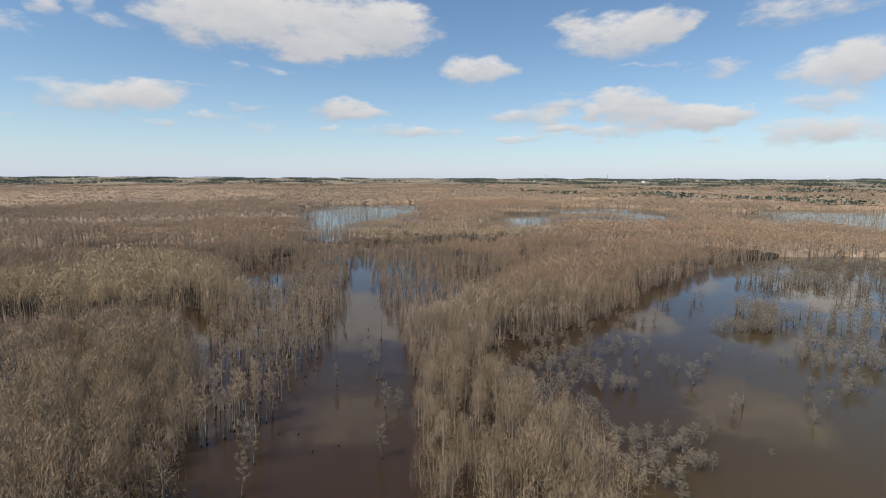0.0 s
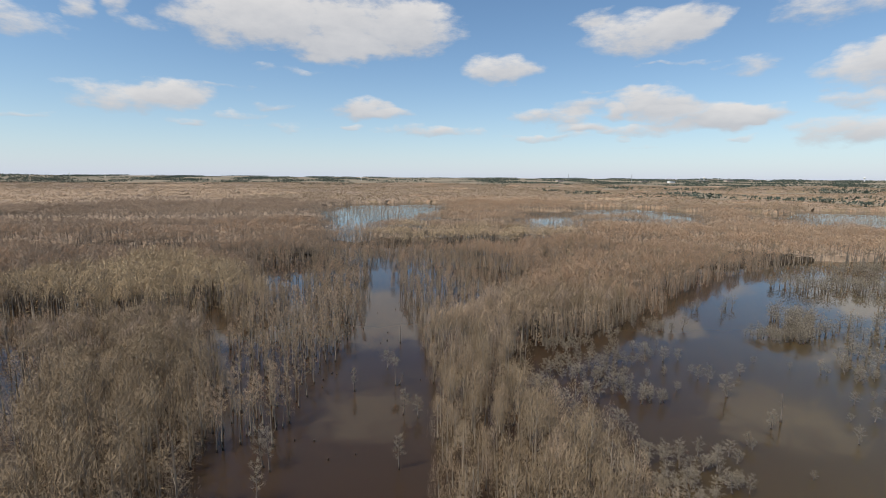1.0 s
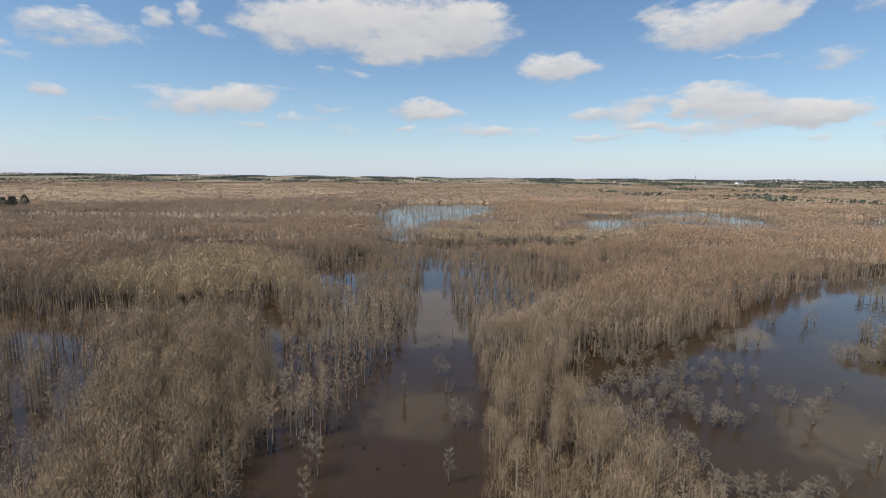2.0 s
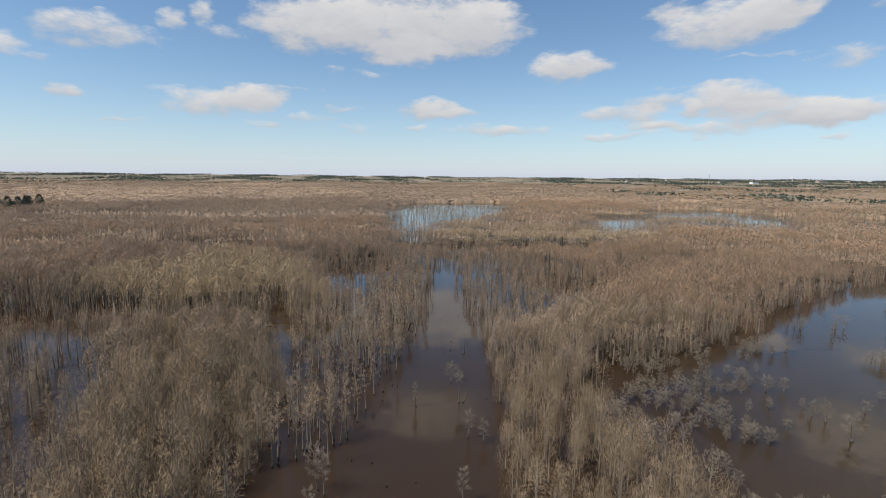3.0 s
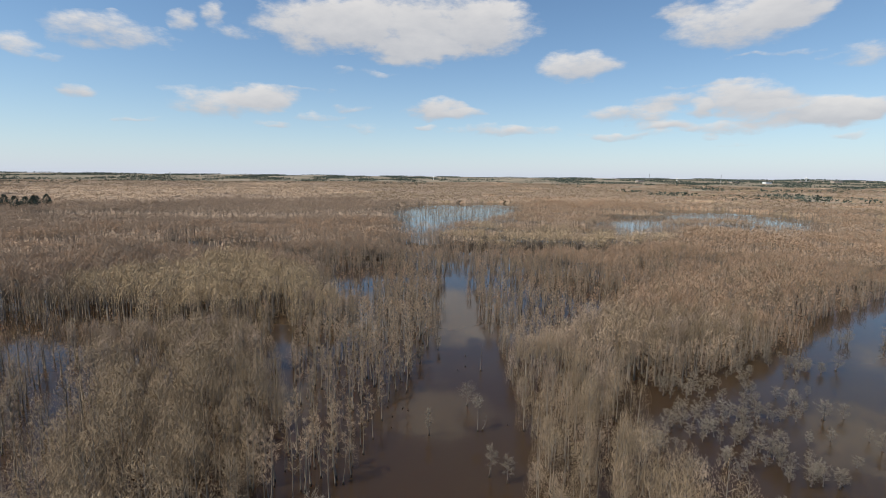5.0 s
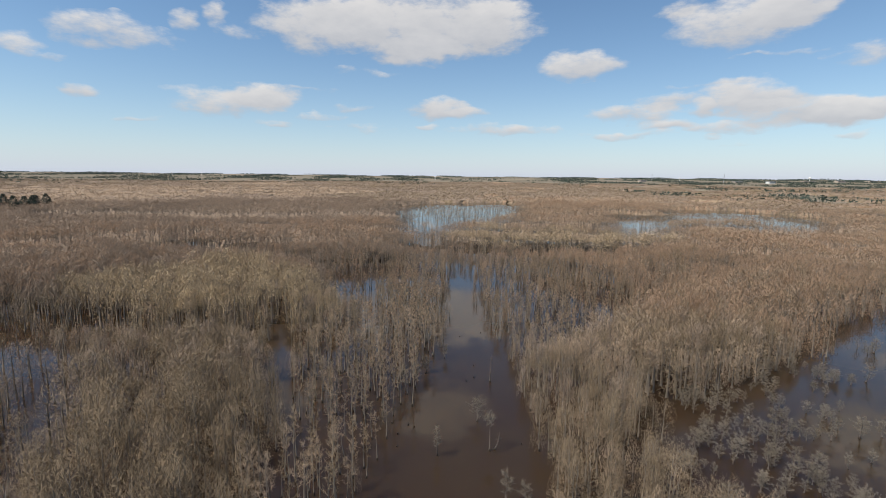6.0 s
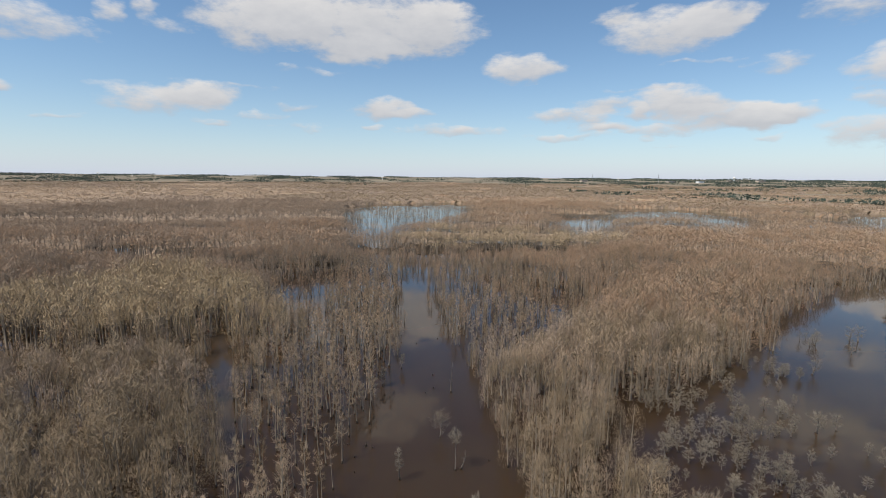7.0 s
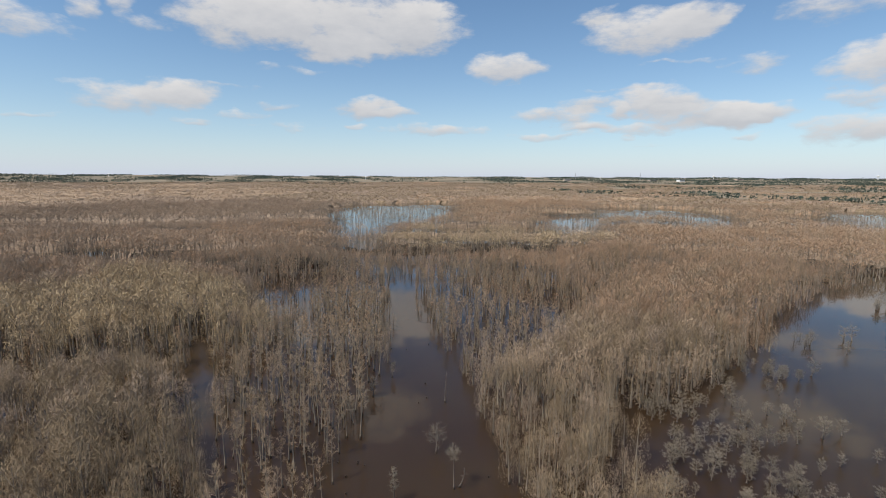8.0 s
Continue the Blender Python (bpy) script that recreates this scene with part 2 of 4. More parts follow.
def mesh_of(name, verts, tris, mats, index=None):
    """A mesh from arrays of vertices and triangles, with a material number a triangle."""
    me = bpy.data.meshes.new(name)
    verts, tris = np.asarray(verts, np.float32), np.asarray(tris, np.int32)
    me.vertices.add(len(verts)), me.loops.add(3 * len(tris)), me.polygons.add(len(tris))
    me.vertices.foreach_set("co", verts.ravel())
    me.loops.foreach_set("vertex_index", tris.ravel())
    me.polygons.foreach_set("loop_start", np.arange(0, 3 * len(tris), 3, dtype=np.int32))
    for m in mats:
        me.materials.append(m)
    if index is not None:
        me.polygons.foreach_set("material_index", np.asarray(index, np.int32))
    me.update(calc_edges=True)
    return me


def part(name, bm, mat, parent, label=""):
    me = bpy.data.meshes.new(name)
    bm.to_mesh(me)
    bm.free()
    me.materials.append(mat)
    ob = new(name, me)
    ob.parent = parent
    return tagged(ob, label)


def under(name, me, parent, label=""):
    ob = new(name, me)
    ob.parent = parent
    return tagged(ob, label)


class Wood:
    """Collects tapered tubes and thin twig blades as triangles."""

    def __init__(self, rng, loose=0.35):
        self.rng, self.v, self.f, self.loose = rng, [], [], loose

    def tube(self, spine, radii, sides):
        start = len(self.v)
        for n, (p, r) in enumerate(zip(spine, radii)):
            ahead = np.subtract(spine[min(n + 1, len(spine) - 1)], spine[max(n - 1, 0)])
            ahead = ahead / (np.linalg.norm(ahead) + 1e-9)
            side = np.cross(ahead, (0.31, 0.95, 0.02) if abs(ahead[2]) > 0.5 else (0, 0, 1))
            side /= np.linalg.norm(side)
            other = np.cross(ahead, side)
            for k in range(sides):
                a = 2 * math.pi * k / sides
                self.v.append(np.add(p, r * (math.cos(a) * side + math.sin(a) * other)))
        for n in range(len(spine) - 1):
            for k in range(sides):
                a, b = start + n * sides + k, start + n * sides + (k + 1) % sides
                self.f += [(a, b, b + sides), (a, b + sides, a + sides)]

    def blade(self, p, way, width, out=None):
        """A twig spray: one thin triangle. out: the way that its broad side faces, loosely."""
        side = self.rng.normal(size=3) if out is None else np.asarray(out) + self.rng.normal(size=3) * self.loose
        side = np.cross(way, side)
        side *= 0.5 * width / (np.linalg.norm(side) + 1e-9)
        n = len(self.v)
        self.v += [np.add(p, side), np.subtract(p, side), np.add(p, way)]
        self.f.append((n, n + 1, n + 2))


def unit(v):
    v = np.asarray(v, float)
    return v / (np.linalg.norm(v) + 1e-9)


def bare_tree(seed, height, crown_from, reach, limbs, twigs, twig_width, twig_length, rise=0.8, flare=2.2, girth=0.16, sides=6, flat=0.0, fine=True, spray=0.38, lift=0.4, loose=0.35):
    """A leafless swamp tree, height in metres: its trunk with a swollen foot, and its limbs with twigs."""
    rng = np.random.default_rng(seed)
    trunk, crown = Wood(rng), Wood(rng, loose)
    lean = rng.normal(size=2) * 0.03
    bend = rng.normal(size=2) * 0.25

    def axis(s):
        return np.array([lean[0] * height * s + bend[0] * math.sin(3 * s), lean[1] * height * s + bend[1] * math.sin(2.4 * s), height * s])

    levels = [-0.04, 0.0, 0.05, 0.12, 0.35, 0.6, 0.8, 0.985] if sides > 4 else [-0.03, 0.05, 0.5, 0.98] if sides > 3 else [-0.03, 0.98]
    thick = [girth * (0.10 + 0.90 * (1 - max(s, 0)) ** 0.9) * (1 + (flare - 1) * math.exp(-max(s, 0) * 16)) for s in levels]
    trunk.tube([axis(s) for s in levels], thick, sides)
    for n in range(limbs):
        s = crown_from + (0.97 - crown_from) * (n + rng.random()) / limbs
        root = axis(s)
        t = (s - crown_from) / (1 - crown_from)
        long = reach * (0.35 + 0.65 * math.sin(math.pi * min(1.0, 0.25 + 0.72 * t)) + flat * t) * rng.uniform(0.7, 1.2)
        a = n * 2.4 + rng.uniform(-0.5, 0.5)
        up = rise * rng.uniform(0.6, 1.3) * (0.6 + 0.8 * t)
        way = unit((math.cos(a), math.sin(a), up))
        mid = root + way * long * 0.5 + rng.normal(size=3) * 0.10 * long
        tip = root + way * long + np.array([0, 0, (0.12 - 0.2 * flat) * long]) + rng.normal(size=3) * 0.12 * long
        r = girth * 0.33 * (1 - 0.6 * t)
        if fine:
            crown.tube([root, mid, tip], [r, r * 0.6, r * 0.2], 3)
        else:
            crown.blade(root, tip - root, 3.2 * r)
        for k in range(twigs):
            u = 0.15 + 0.85 * math.sqrt(rng.random())
            p = (root + (mid - root) * u * 2) if u < 0.5 else (mid + (tip - mid) * (u - 0.5) * 2)
            p = p + rng.normal(size=3) * 0.12 * reach
            way2 = unit(way + rng.normal(size=3) * spray + np.array([0, 0, lift - 0.3 * flat]))
            heart = axis(0.5 * (1 + crown_from))
            out = unit((p - heart) * (1, 1, 0.7) + np.array([0, 0, 0.6 * reach]))
            crown.blade(p, way2 * twig_length * rng.uniform(0.5, 1.3), twig_width * rng.uniform(0.6, 1.5), out)
    return trunk, crown


def tuft(seed, height, reach, blades, width, low=0.35, stems=3, spray=1.0, lift=1.1, fill=0.3, loose=0.2):
    """A whole far tree: upright stems and a crown of coarse sprays."""
    rng = np.random.default_rng(seed)
    trunk, crown = Wood(rng), Wood(rng, loose)
    for _ in range(stems):
        p = np.array([*rng.normal(size=2) * reach * 0.4, -0.3])
        trunk.blade(p, np.array([*rng.normal(size=2) * 0.3, height * rng.uniform(0.7, 1.0)]), 0.32 * width ** 0.5)
    for _ in range(blades):
        # sprays over an upright dome, broad side outwards
        a, h = rng.uniform(0, 2 * math.pi), rng.uniform(0.0, 1.0)
        deep = rng.uniform(1 - fill, 1.0)
        ring = math.sqrt(max(0.0, 1 - h * h)) * deep
        p = np.array([reach * ring * math.cos(a), reach * ring * math.sin(a), height * (low + (0.95 - low) * h * (0.5 + 0.5 * deep))])
        out = unit((math.cos(a) * ring, math.sin(a) * ring, h + 0.25))
        way = unit(np.cross(out, rng.normal(size=3)) + np.array([0, 0, lift]) + 0.3 * out)
        crown.blade(p - way * spray * 0.5, way * spray * rng.uniform(0.6, 1.3), width * rng.uniform(0.6, 1.5), out)
    return trunk, crown


def joined(name, kinds, places, label, category):
    """Many trees as one mesh. places: rows of x, y, z, size, turn, kind number, twig material number."""
    vs, fs, ms, base = [], [], [], 0
    for k, (trunk, crown) in enumerate(kinds):
        rows = places[places[:, 5] == k]
        if not len(rows):
            continue
        v = np.array(trunk.v + crown.v)
        f = np.array(trunk.f + [tuple(i + len(trunk.v) for i in t) for t in crown.f])
        c, s = np.cos(rows[:, 4])[:, None], np.sin(rows[:, 4])[:, None]
        size = rows[:, 3][:, None]
        x = (v[None, :, 0] * c - v[None, :, 1] * s) * size + rows[:, 0][:, None]
        y = (v[None, :, 0] * s + v[None, :, 1] * c) * size + rows[:, 1][:, None]
        z = v[None, :, 2] * size + rows[:, 2][:, None]
        vs.append(np.stack([x, y, z], -1).reshape(-1, 3))
        fs.append((f[None] + (base + np.arange(len(rows)) * len(v))[:, None, None]).reshape(-1, 3))
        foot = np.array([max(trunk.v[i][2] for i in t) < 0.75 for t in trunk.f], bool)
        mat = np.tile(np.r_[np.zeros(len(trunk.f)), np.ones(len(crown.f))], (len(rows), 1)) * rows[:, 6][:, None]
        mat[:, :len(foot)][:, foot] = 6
        ms.append(mat.ravel())
        base += len(rows) * len(v)
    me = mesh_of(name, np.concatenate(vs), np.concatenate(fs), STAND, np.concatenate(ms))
    return tagged(new(name, me), label, category, kind="stuff")


# ---- plan of the flooded wood (metres) ----
CHANNEL = [(-26, 30), (-28, 62), (-31, 74), (-21, 84), (-19, 92), (-20, 104), (-19, 118), (-17.5, 134), (-15, 152), (-17, 180), (-20, 215),
           (-22, 250), (-17, 268), (-11, 250), (-8, 195), (-2, 173), (1, 150), (4, 128), (6, 110), (7, 96), (6, 67), (10, 58), (20, 40)]
LAKE = [(26, 30), (32.5, 50), (34, 62), (34, 78), (31, 86), (25.5, 92), (25, 104), (28, 116), (29.5, 124), (36, 129), (50, 134), (64, 142), (78, 154),
        (93, 172), (110, 187), (136, 209), (150, 222), (208, 248), (265, 246), (335, 215), (340, 150), (300, 30)]
POND_FAR = [(-64, 352), (-46, 352), (-42, 440), (-20, 478), (14, 520), (34, 700), (13, 885), (-100, 830), (-140, 721), (-90, 540)]
POND_MID = [(92, 350), (107, 350), (142, 465), (205, 560), (212, 650), (136, 650), (106, 460)]
POND_EAST = [(200, 500), (245, 450), (276, 465), (375, 640), (335, 770), (245, 745)]
POND_SOUTH = [(318, 385), (346, 385), (485, 560), (475, 625), (415, 625)]
POND_WIDE = [(350, 325), (386, 335), (645, 560), (705, 650), (560, 690), (498, 600)]
# flooded belts where slender stems stand apart: west of the channel, and east of its head
BELT_WEST = [(-22, 262), (-21, 207), (-17, 155), (-15.5, 131), (-19, 112), (-18.5, 92), (-19, 81), (-22, 76), (-29, 74), (-33, 84), (-35, 98), (-42, 119),
             (-46, 134), (-47, 160), (-43, 188), (-44, 215), (-48, 262)]
BELT_EAST = [(-10, 262), (-7, 206), (-4, 185), (-0.5, 165), (2, 149), (9, 138), (22, 150), (38, 170), (50, 200), (48, 226), (30, 246), (8, 268)]
POND_WEST = [(-76, 244), (-66, 200), (-54, 184), (-44, 190), (-44, 215), (-50, 262), (-62, 266)]
SLOUGH = [(-150, 150), (-128, 138), (-108, 124), (-90, 110), (-78, 96), (-64, 72), (-56, 58)]
BACKWATER = [(-150, 146), (-108, 121), (-78, 93), (-60, 66), (-56, 40), (-150, 40)]
# openings between the stands: half width, share of trees left, line
GAPS = [(5, 0.08, [(-120, 148), (-100, 142), (-86, 142), (-73, 147), (-66, 160)]), (4, 0.35, [(-62, 160), (-56, 141), (-50, 128), (-41, 116)]),
        (7, 0.25, [(-245, 306), (-209, 296), (-146, 271), (-120, 252), (-84, 252)]), (14, 0.2, [(-420, 455), (-313, 470), (-211, 466), (-158, 490), (-105, 524)]),
        (13, 0.12, [(10, 372), (50, 366), (104, 366)]), (9, 0.3, [(-44, 300), (-10, 286), (26, 300), (70, 286)]), (8, 0.3, [(60, 232), (84, 246), (104, 250)]),
        (10, 0.3, [(150, 425), (210, 430), (290, 400)])]
# hollows between the domes of the wood, where trees stay low: half width, line
HOLLOWS = [(17, [(-150, 158), (-125, 148), (-100, 139), (-84, 136), (-68, 140), (-56, 150)]), (20, [(-245, 300), (-209, 288), (-146, 262), (-110, 238), (-80, 232)]),
           (9, [(30, 98), (19, 107), (6, 118)]), (14, [(-160, 235), (-138, 205), (-140, 180)]), (22, [(-420, 445), (-313, 456), (-211, 452), (-158, 474), (-105, 508)]),
           (18, [(-20, 366), (50, 358), (120, 358)]), (12, [(50, 196), (76, 214), (100, 236), (140, 252)]), (16, [(120, 330), (170, 318), (240, 330)]), (9, [(-60, 96), (-76, 118), (-96, 122)]),
           (12, [(-150, 318), (-90, 330), (-40, 318)]), (20, [(-330, 380), (-260, 392), (-180, 384)])]
# thin places in the wood: x, y, half width, half depth, share of trees left
THIN = [(-66, 156, 6, 9, 0.08), (-55, 141, 4, 8, 0.12), (-40, 116, 4, 8, 0.2), (-128, 132, 20, 9, 0.05), (-88, 105, 6, 9, 0.1), (-68, 82, 5, 12, 0.1),
        (150, 300, 14, 8, 0.6), (40, 440, 70, 16, 0.35), (-14, 292, 9, 26, 0.4), (-195, 330, 16, 8, 0.3)]


def inside(poly, x, y):
    hit = np.zeros(len(x), bool)
    for (x0, y0), (x1, y1) in zip(poly, poly[1:] + poly[:1]):
        cross = (y0 > y) != (y1 > y)
        hit ^= cross & (x < (x1 - x0) * (y - y0) / (y1 - y0 + 1e-12) + x0)
    return hit


def wavy(x, y, size, seed):
    """Smooth chance between about -1 and 1."""
    r = np.random.default_rng(seed)
    out = 0 * x
    for _ in range(6):
        a, k, p = r.uniform(0, 2 * math.pi), 2 * math.pi / (size * r.uniform(0.6, 1.6)), r.uniform(0, 6.28)
        out = out + np.sin((x * math.cos(a) + y * math.sin(a)) * k + p)
    return out / 3.0


def ground_height(x, y):
    d = np.hypot(x, y)
    s = np.clip((d - 1150) / 3400, 0, 1)
    rise = np.clip((d - 1050) / 250, 0, 1)
    return -1.4 + 2.0 * rise + 47 * s ** 1.15 + rise * 2.5 * wavy(x, y, 620, 5) * np.minimum(1, s * 3)


def off_line(line, x, y):
    """Distance from a broken line, in metres."""
    best = np.full(len(x), 9e9)
    for (x0, y0), (x1, y1) in zip(line, line[1:]):
        ux, uy = x1 - x0, y1 - y0
        u = np.clip(((x - x0) * ux + (y - y0) * uy) / (ux * ux + uy * uy), 0, 1)
        best = np.minimum(best, np.hypot(x - x0 - u * ux, y - y0 - u * uy))
    return best


def share(x, y):
    """The share of trees that stand at a place: none in open water."""
    jx, jy = x + 1.6 * wavy(x, y, 14, 21), y + 2.2 * wavy(x, y, 14, 22)
    keep = np.ones(len(x))
    for cx, cy, rx, ry, left in THIN:
        d = ((jx - cx) / rx) ** 2 + ((jy - cy) / ry) ** 2
        keep = np.where(d < 1, np.minimum(keep, left), keep)
    for half, left, line in GAPS:
        keep = np.where(off_line(line, jx, jy) < half, np.minimum(keep, left), keep)
    keep = np.where(inside(BACKWATER, jx, jy), 0.45, keep)
    keep = np.where(off_line(SLOUGH, jx, jy) < 5.2, np.minimum(keep, 0.25), keep)
    keep = np.where(inside(BELT_WEST, jx, jy) | inside(BELT_EAST, jx, jy), np.minimum(keep, 0.06), keep)
    keep = np.where(inside(POND_WEST, jx, jy), 0.03, keep)
    keep[inside(CHANNEL, jx, jy)] = 0
    keep[inside(LAKE, jx, jy)] = 0
    fx, fy = x + 9 * wavy(x, y, 60, 31), y + 14 * wavy(x, y, 80, 32)
    for pond in (POND_FAR, POND_MID, POND_EAST, POND_SOUTH, POND_WIDE):
        keep = np.where(inside(pond, fx, fy), np.minimum(keep, 0.06), keep)
    return keep


def stand_of(x, y, rng):
    """Twig colour by stand: 1 grey, 2 golden, 3 russet, 4 umber, 5 tan. In the far west it also paints a cloud's
    shadow.
    """
    n = len(x)
    jx, jy = x + 14 * wavy(x, y, 45, 41) + rng.normal(size=n) * 4, y + 14 * wavy(x, y, 45, 42) + rng.normal(size=n) * 5
    d = np.hypot(jx, jy)
    kind = np.where(wavy(x, y, 70, 43) + rng.normal(size=n) * 0.5 > np.where(x < -20, 0.95, 0.55), 3, 1)
    # darker twigs over the far western wood stand in for a cloud's shadow
    kind = np.where((d > 215) & (jx < -15), np.where(rng.random(n) < 0.45, 3, 4), kind)
    kind = np.where((d > 430) & (jx < -40), 4, kind)
    kind = np.where((d > 225) & (jx > -15), np.where(rng.random(n) < 0.5, 5, 3), kind)
    kind = np.where(((jx - 112) / 132) ** 2 + ((jy - 240) / 112) ** 2 < 1, np.where(rng.random(n) < 0.75, 3, 1), kind)
    kind = np.where(((jx + 98) / 46) ** 2 + ((jy - 178) / 31) ** 2 < 1, np.where(rng.random(n) < 0.85, 2, 1), kind)
    kind = np.where(((jx - 40) / 75) ** 2 + ((jy - 355) / 55) ** 2 < 1, np.where(rng.random(n) < 0.6, 2, 5), kind)
    kind = np.where((kind == 3) & (d < 165), np.where((x > 2) & (rng.random(n) < 0.6), 5, 1), kind)
    kind = np.where((kind == 1) & (d > 120) & (rng.random(n) < 0.4), 4, kind)
    far = np.hypot(x, y)
    far = far + 160 * wavy(x, y, 420, 45) + rng.normal(size=n) * 90
    east = (x + 60 * wavy(x, y, 300, 46) > -0.3 * y) | (far > 1700)
    kind = np.where((far > 930) & (wavy(x, y, 260, 44) > -0.75), np.where(east, np.where(rng.random(n) < 0.5, 4, 1), np.where(rng.random(n) < 0.75, 5, 4)), kind)
    return kind


def clumps(x, y, cell=13.0):
    """How far each place lies within the rim of its clump of trees (0 at the rim), and the clump's own chance."""
    ix, iy = np.floor(x / cell), np.floor(y / cell)
    best, second, own = np.full(len(x), 9e9), np.full(len(x), 9e9), np.zeros(len(x))
    for a in (-1, 0, 1):
        for b in (-1, 0, 1):
            cx, cy = ix + a, iy + b
            h1 = np.sin(cx * 127.1 + cy * 311.7) * 43758.5453
            h2 = np.sin(cx * 269.5 + cy * 183.3) * 24634.6345
            h1, h2 = h1 - np.floor(h1), h2 - np.floor(h2)
            d = np.hypot((cx + 0.15 + 0.7 * h1) * cell - x, (cy + 0.15 + 0.7 * h2) * cell - y) / cell
            second = np.where(d < best, best, np.minimum(second, d))
            own, best = np.where(d < best, (h1 + h2) % 1.0, own), np.minimum(d, best)
    return second - best, own


def mounds(x, y):
    """The far wood grows in broad domes with low rims: rim distance in metres, and the dome's own chance."""
    rim, own = clumps(x + 9 * wavy(x, y, 48, 61), y + 9 * wavy(x, y, 44, 62), 62.0)
    # the wood beside the channel is closed
    closed = np.clip((300 - np.hypot(x, y)) / 60, 0, 1)
    return rim * 31 + 9 * closed, own + (0.42 - own) * closed


def tallness(x, y):
    """Height of the wood in metres: low along water and openings, swelling into smooth domes within."""
    room = 0 * x
    for r in (5, 12, 22, 36):
        for a in np.arange(0, 6.2, 1.05):
            room = room + share(x + r * math.cos(a), y + r * math.sin(a))
    room = room / 24
    swell = 0.40 + 0.72 * np.clip((room - 0.28) / 0.66, 0, 1) ** 0.85
    rim, own = mounds(x, y)
    dome = (0.62 + 0.40 * np.sqrt(np.clip(rim / 10, 0, 1))) * (0.86 + 0.34 * own)
    for half, line in HOLLOWS:
        u = np.clip(off_line(line, x + 3 * wavy(x, y, 22, 63), y + 3 * wavy(x, y, 22, 64)) / half, 0, 1)
        swell = swell * (0.42 + 0.58 * np.sqrt(u * (2 - u)))
    full = np.where(x > 0, 12.4, 11.8)
    full = full + (np.where(np.hypot(x, y) > 260, 10.4, full) - full)
    low = np.where(np.hypot(x, y) > 260, 4.6, 4.2)
    return np.maximum(low, full * swell * (1 + 0.07 * wavy(x, y, 34, 51) + 0.05 * wavy(x, y, 90, 52)) * dome)


def grid_places(step, near, far, seed, left=-51.5, right=49.5, west=False):
    """Jittered stands of trees between two distances, within the sector that the flight overlooks."""
    rng = np.random.default_rng(seed)
    side = np.arange(-far, far, step)
    x, y = [a.ravel() for a in np.meshgrid(side, np.arange(-20, far + 20, step))]
    x, y = x + rng.uniform(-0.5, 0.5, len(x)) * step, y + rng.uniform(-0.5, 0.5, len(x)) * step
    az, d = np.degrees(np.arctan2(x, y)), np.hypot(x, y - 18)
    ok = (az > left) & (az < right) & (d > near) & (d <= far)
    x, y = x[ok], y[ok]
    keep = share(x, y)
    if west:
        # only where the wood is thin
        keep = np.where((keep > 0) & (keep < 0.13) & (np.hypot(x, y) > 190), 0.46 + 0.34 * wavy(x, y, 70, 58), 0)
    rim, own = mounds(x, y)
    keep = keep * np.where((rim < 2.0) & (own < 0.8), 0.7, 1.0)
    ok = rng.random(len(x)) < keep
    return x[ok], y[ok], rng


def rows_of(x, y, z, size, kinds, stands, rng):
    n = len(x)
    return np.stack([x, y, z + np.zeros(n), size, rng.uniform(0, 6.28, n), rng.integers(0, kinds, n), stands], 1)


# ---- ground and water ----


def ground_sheet():
    rings = np.r_[0, 12 * 1.11 ** np.arange(0, 57.3)]
    rings = rings[rings < 4900]
    rings = np.r_[rings, 4900]
    n = 160
    a = np.linspace(0, 2 * math.pi, n, endpoint=False)
    x, y = (rings[1:, None] * np.sin(a)).ravel(), (rings[1:, None] * np.cos(a)).ravel()
    v = np.concatenate([[[0, 0, -1.4]], np.stack([x, y, ground_height(x, y)], 1)])
    f = [(0, 1 + (k + 1) % n, 1 + k) for k in range(n)]
    for r in range(len(rings) - 2):
        for k in range(n):
            p, q = 1 + r * n + k, 1 + r * n + (k + 1) % n
            f += [(p, q, q + n), (p, q + n, p + n)]
    ob = new("ground", mesh_of("ground", v, f, [SOIL]))
    for poly in ob.data.polygons:
        poly.use_smooth = True
    return tagged(ob, "low rolling soil and fields under and beyond the swamp", "ground", kind="structure")


def water_sheet():
    a = np.linspace(0, 2 * math.pi, 96, endpoint=False)
    v = np.concatenate([[[0, 0, 0]], np.stack([1250 * np.sin(a), 1250 * np.cos(a), 0 * a], 1)])
    f = [(0, 1 + (k + 1) % 96, 1 + k) for k in range(96)]
    return tagged(new("water", mesh_of("water", v, f, [WATER])), "still brown muddy floodwater mirroring the sky", "water", kind="structure")


ground_sheet()
water_sheet()

# ---- trees as things ----


def tree_thing(name, wood, bark, twig, label, category, group, foot=False):
    trunk, crown = wood
    root = new(name)
    tagged(root, label, category, group)
    me = mesh_of("trunk", trunk.v, trunk.f, [bark, WET_BARK])
    if foot:
        zs = np.array(trunk.v)[:, 2]
        me.polygons.foreach_set("material_index", np.array([1 if zs[list(t)].mean() < 0.42 else 0 for t in trunk.f], np.int32))
    under("trunk", me, root)
    under("crown", mesh_of("crown", crown.v, crown.f, [twig]), root)
    return root


def place(ob, first, x, y, size, turn, tall=1.0):
    """Sets the first tree itself, and copies for the rest."""
    m = pose(x, y, 0, 0, 0, turn) @ Matrix.Diagonal((size, size, size * tall, 1))
    if first:
        ob.matrix_basis = m
        return ob
    return copy_thing(ob, m)


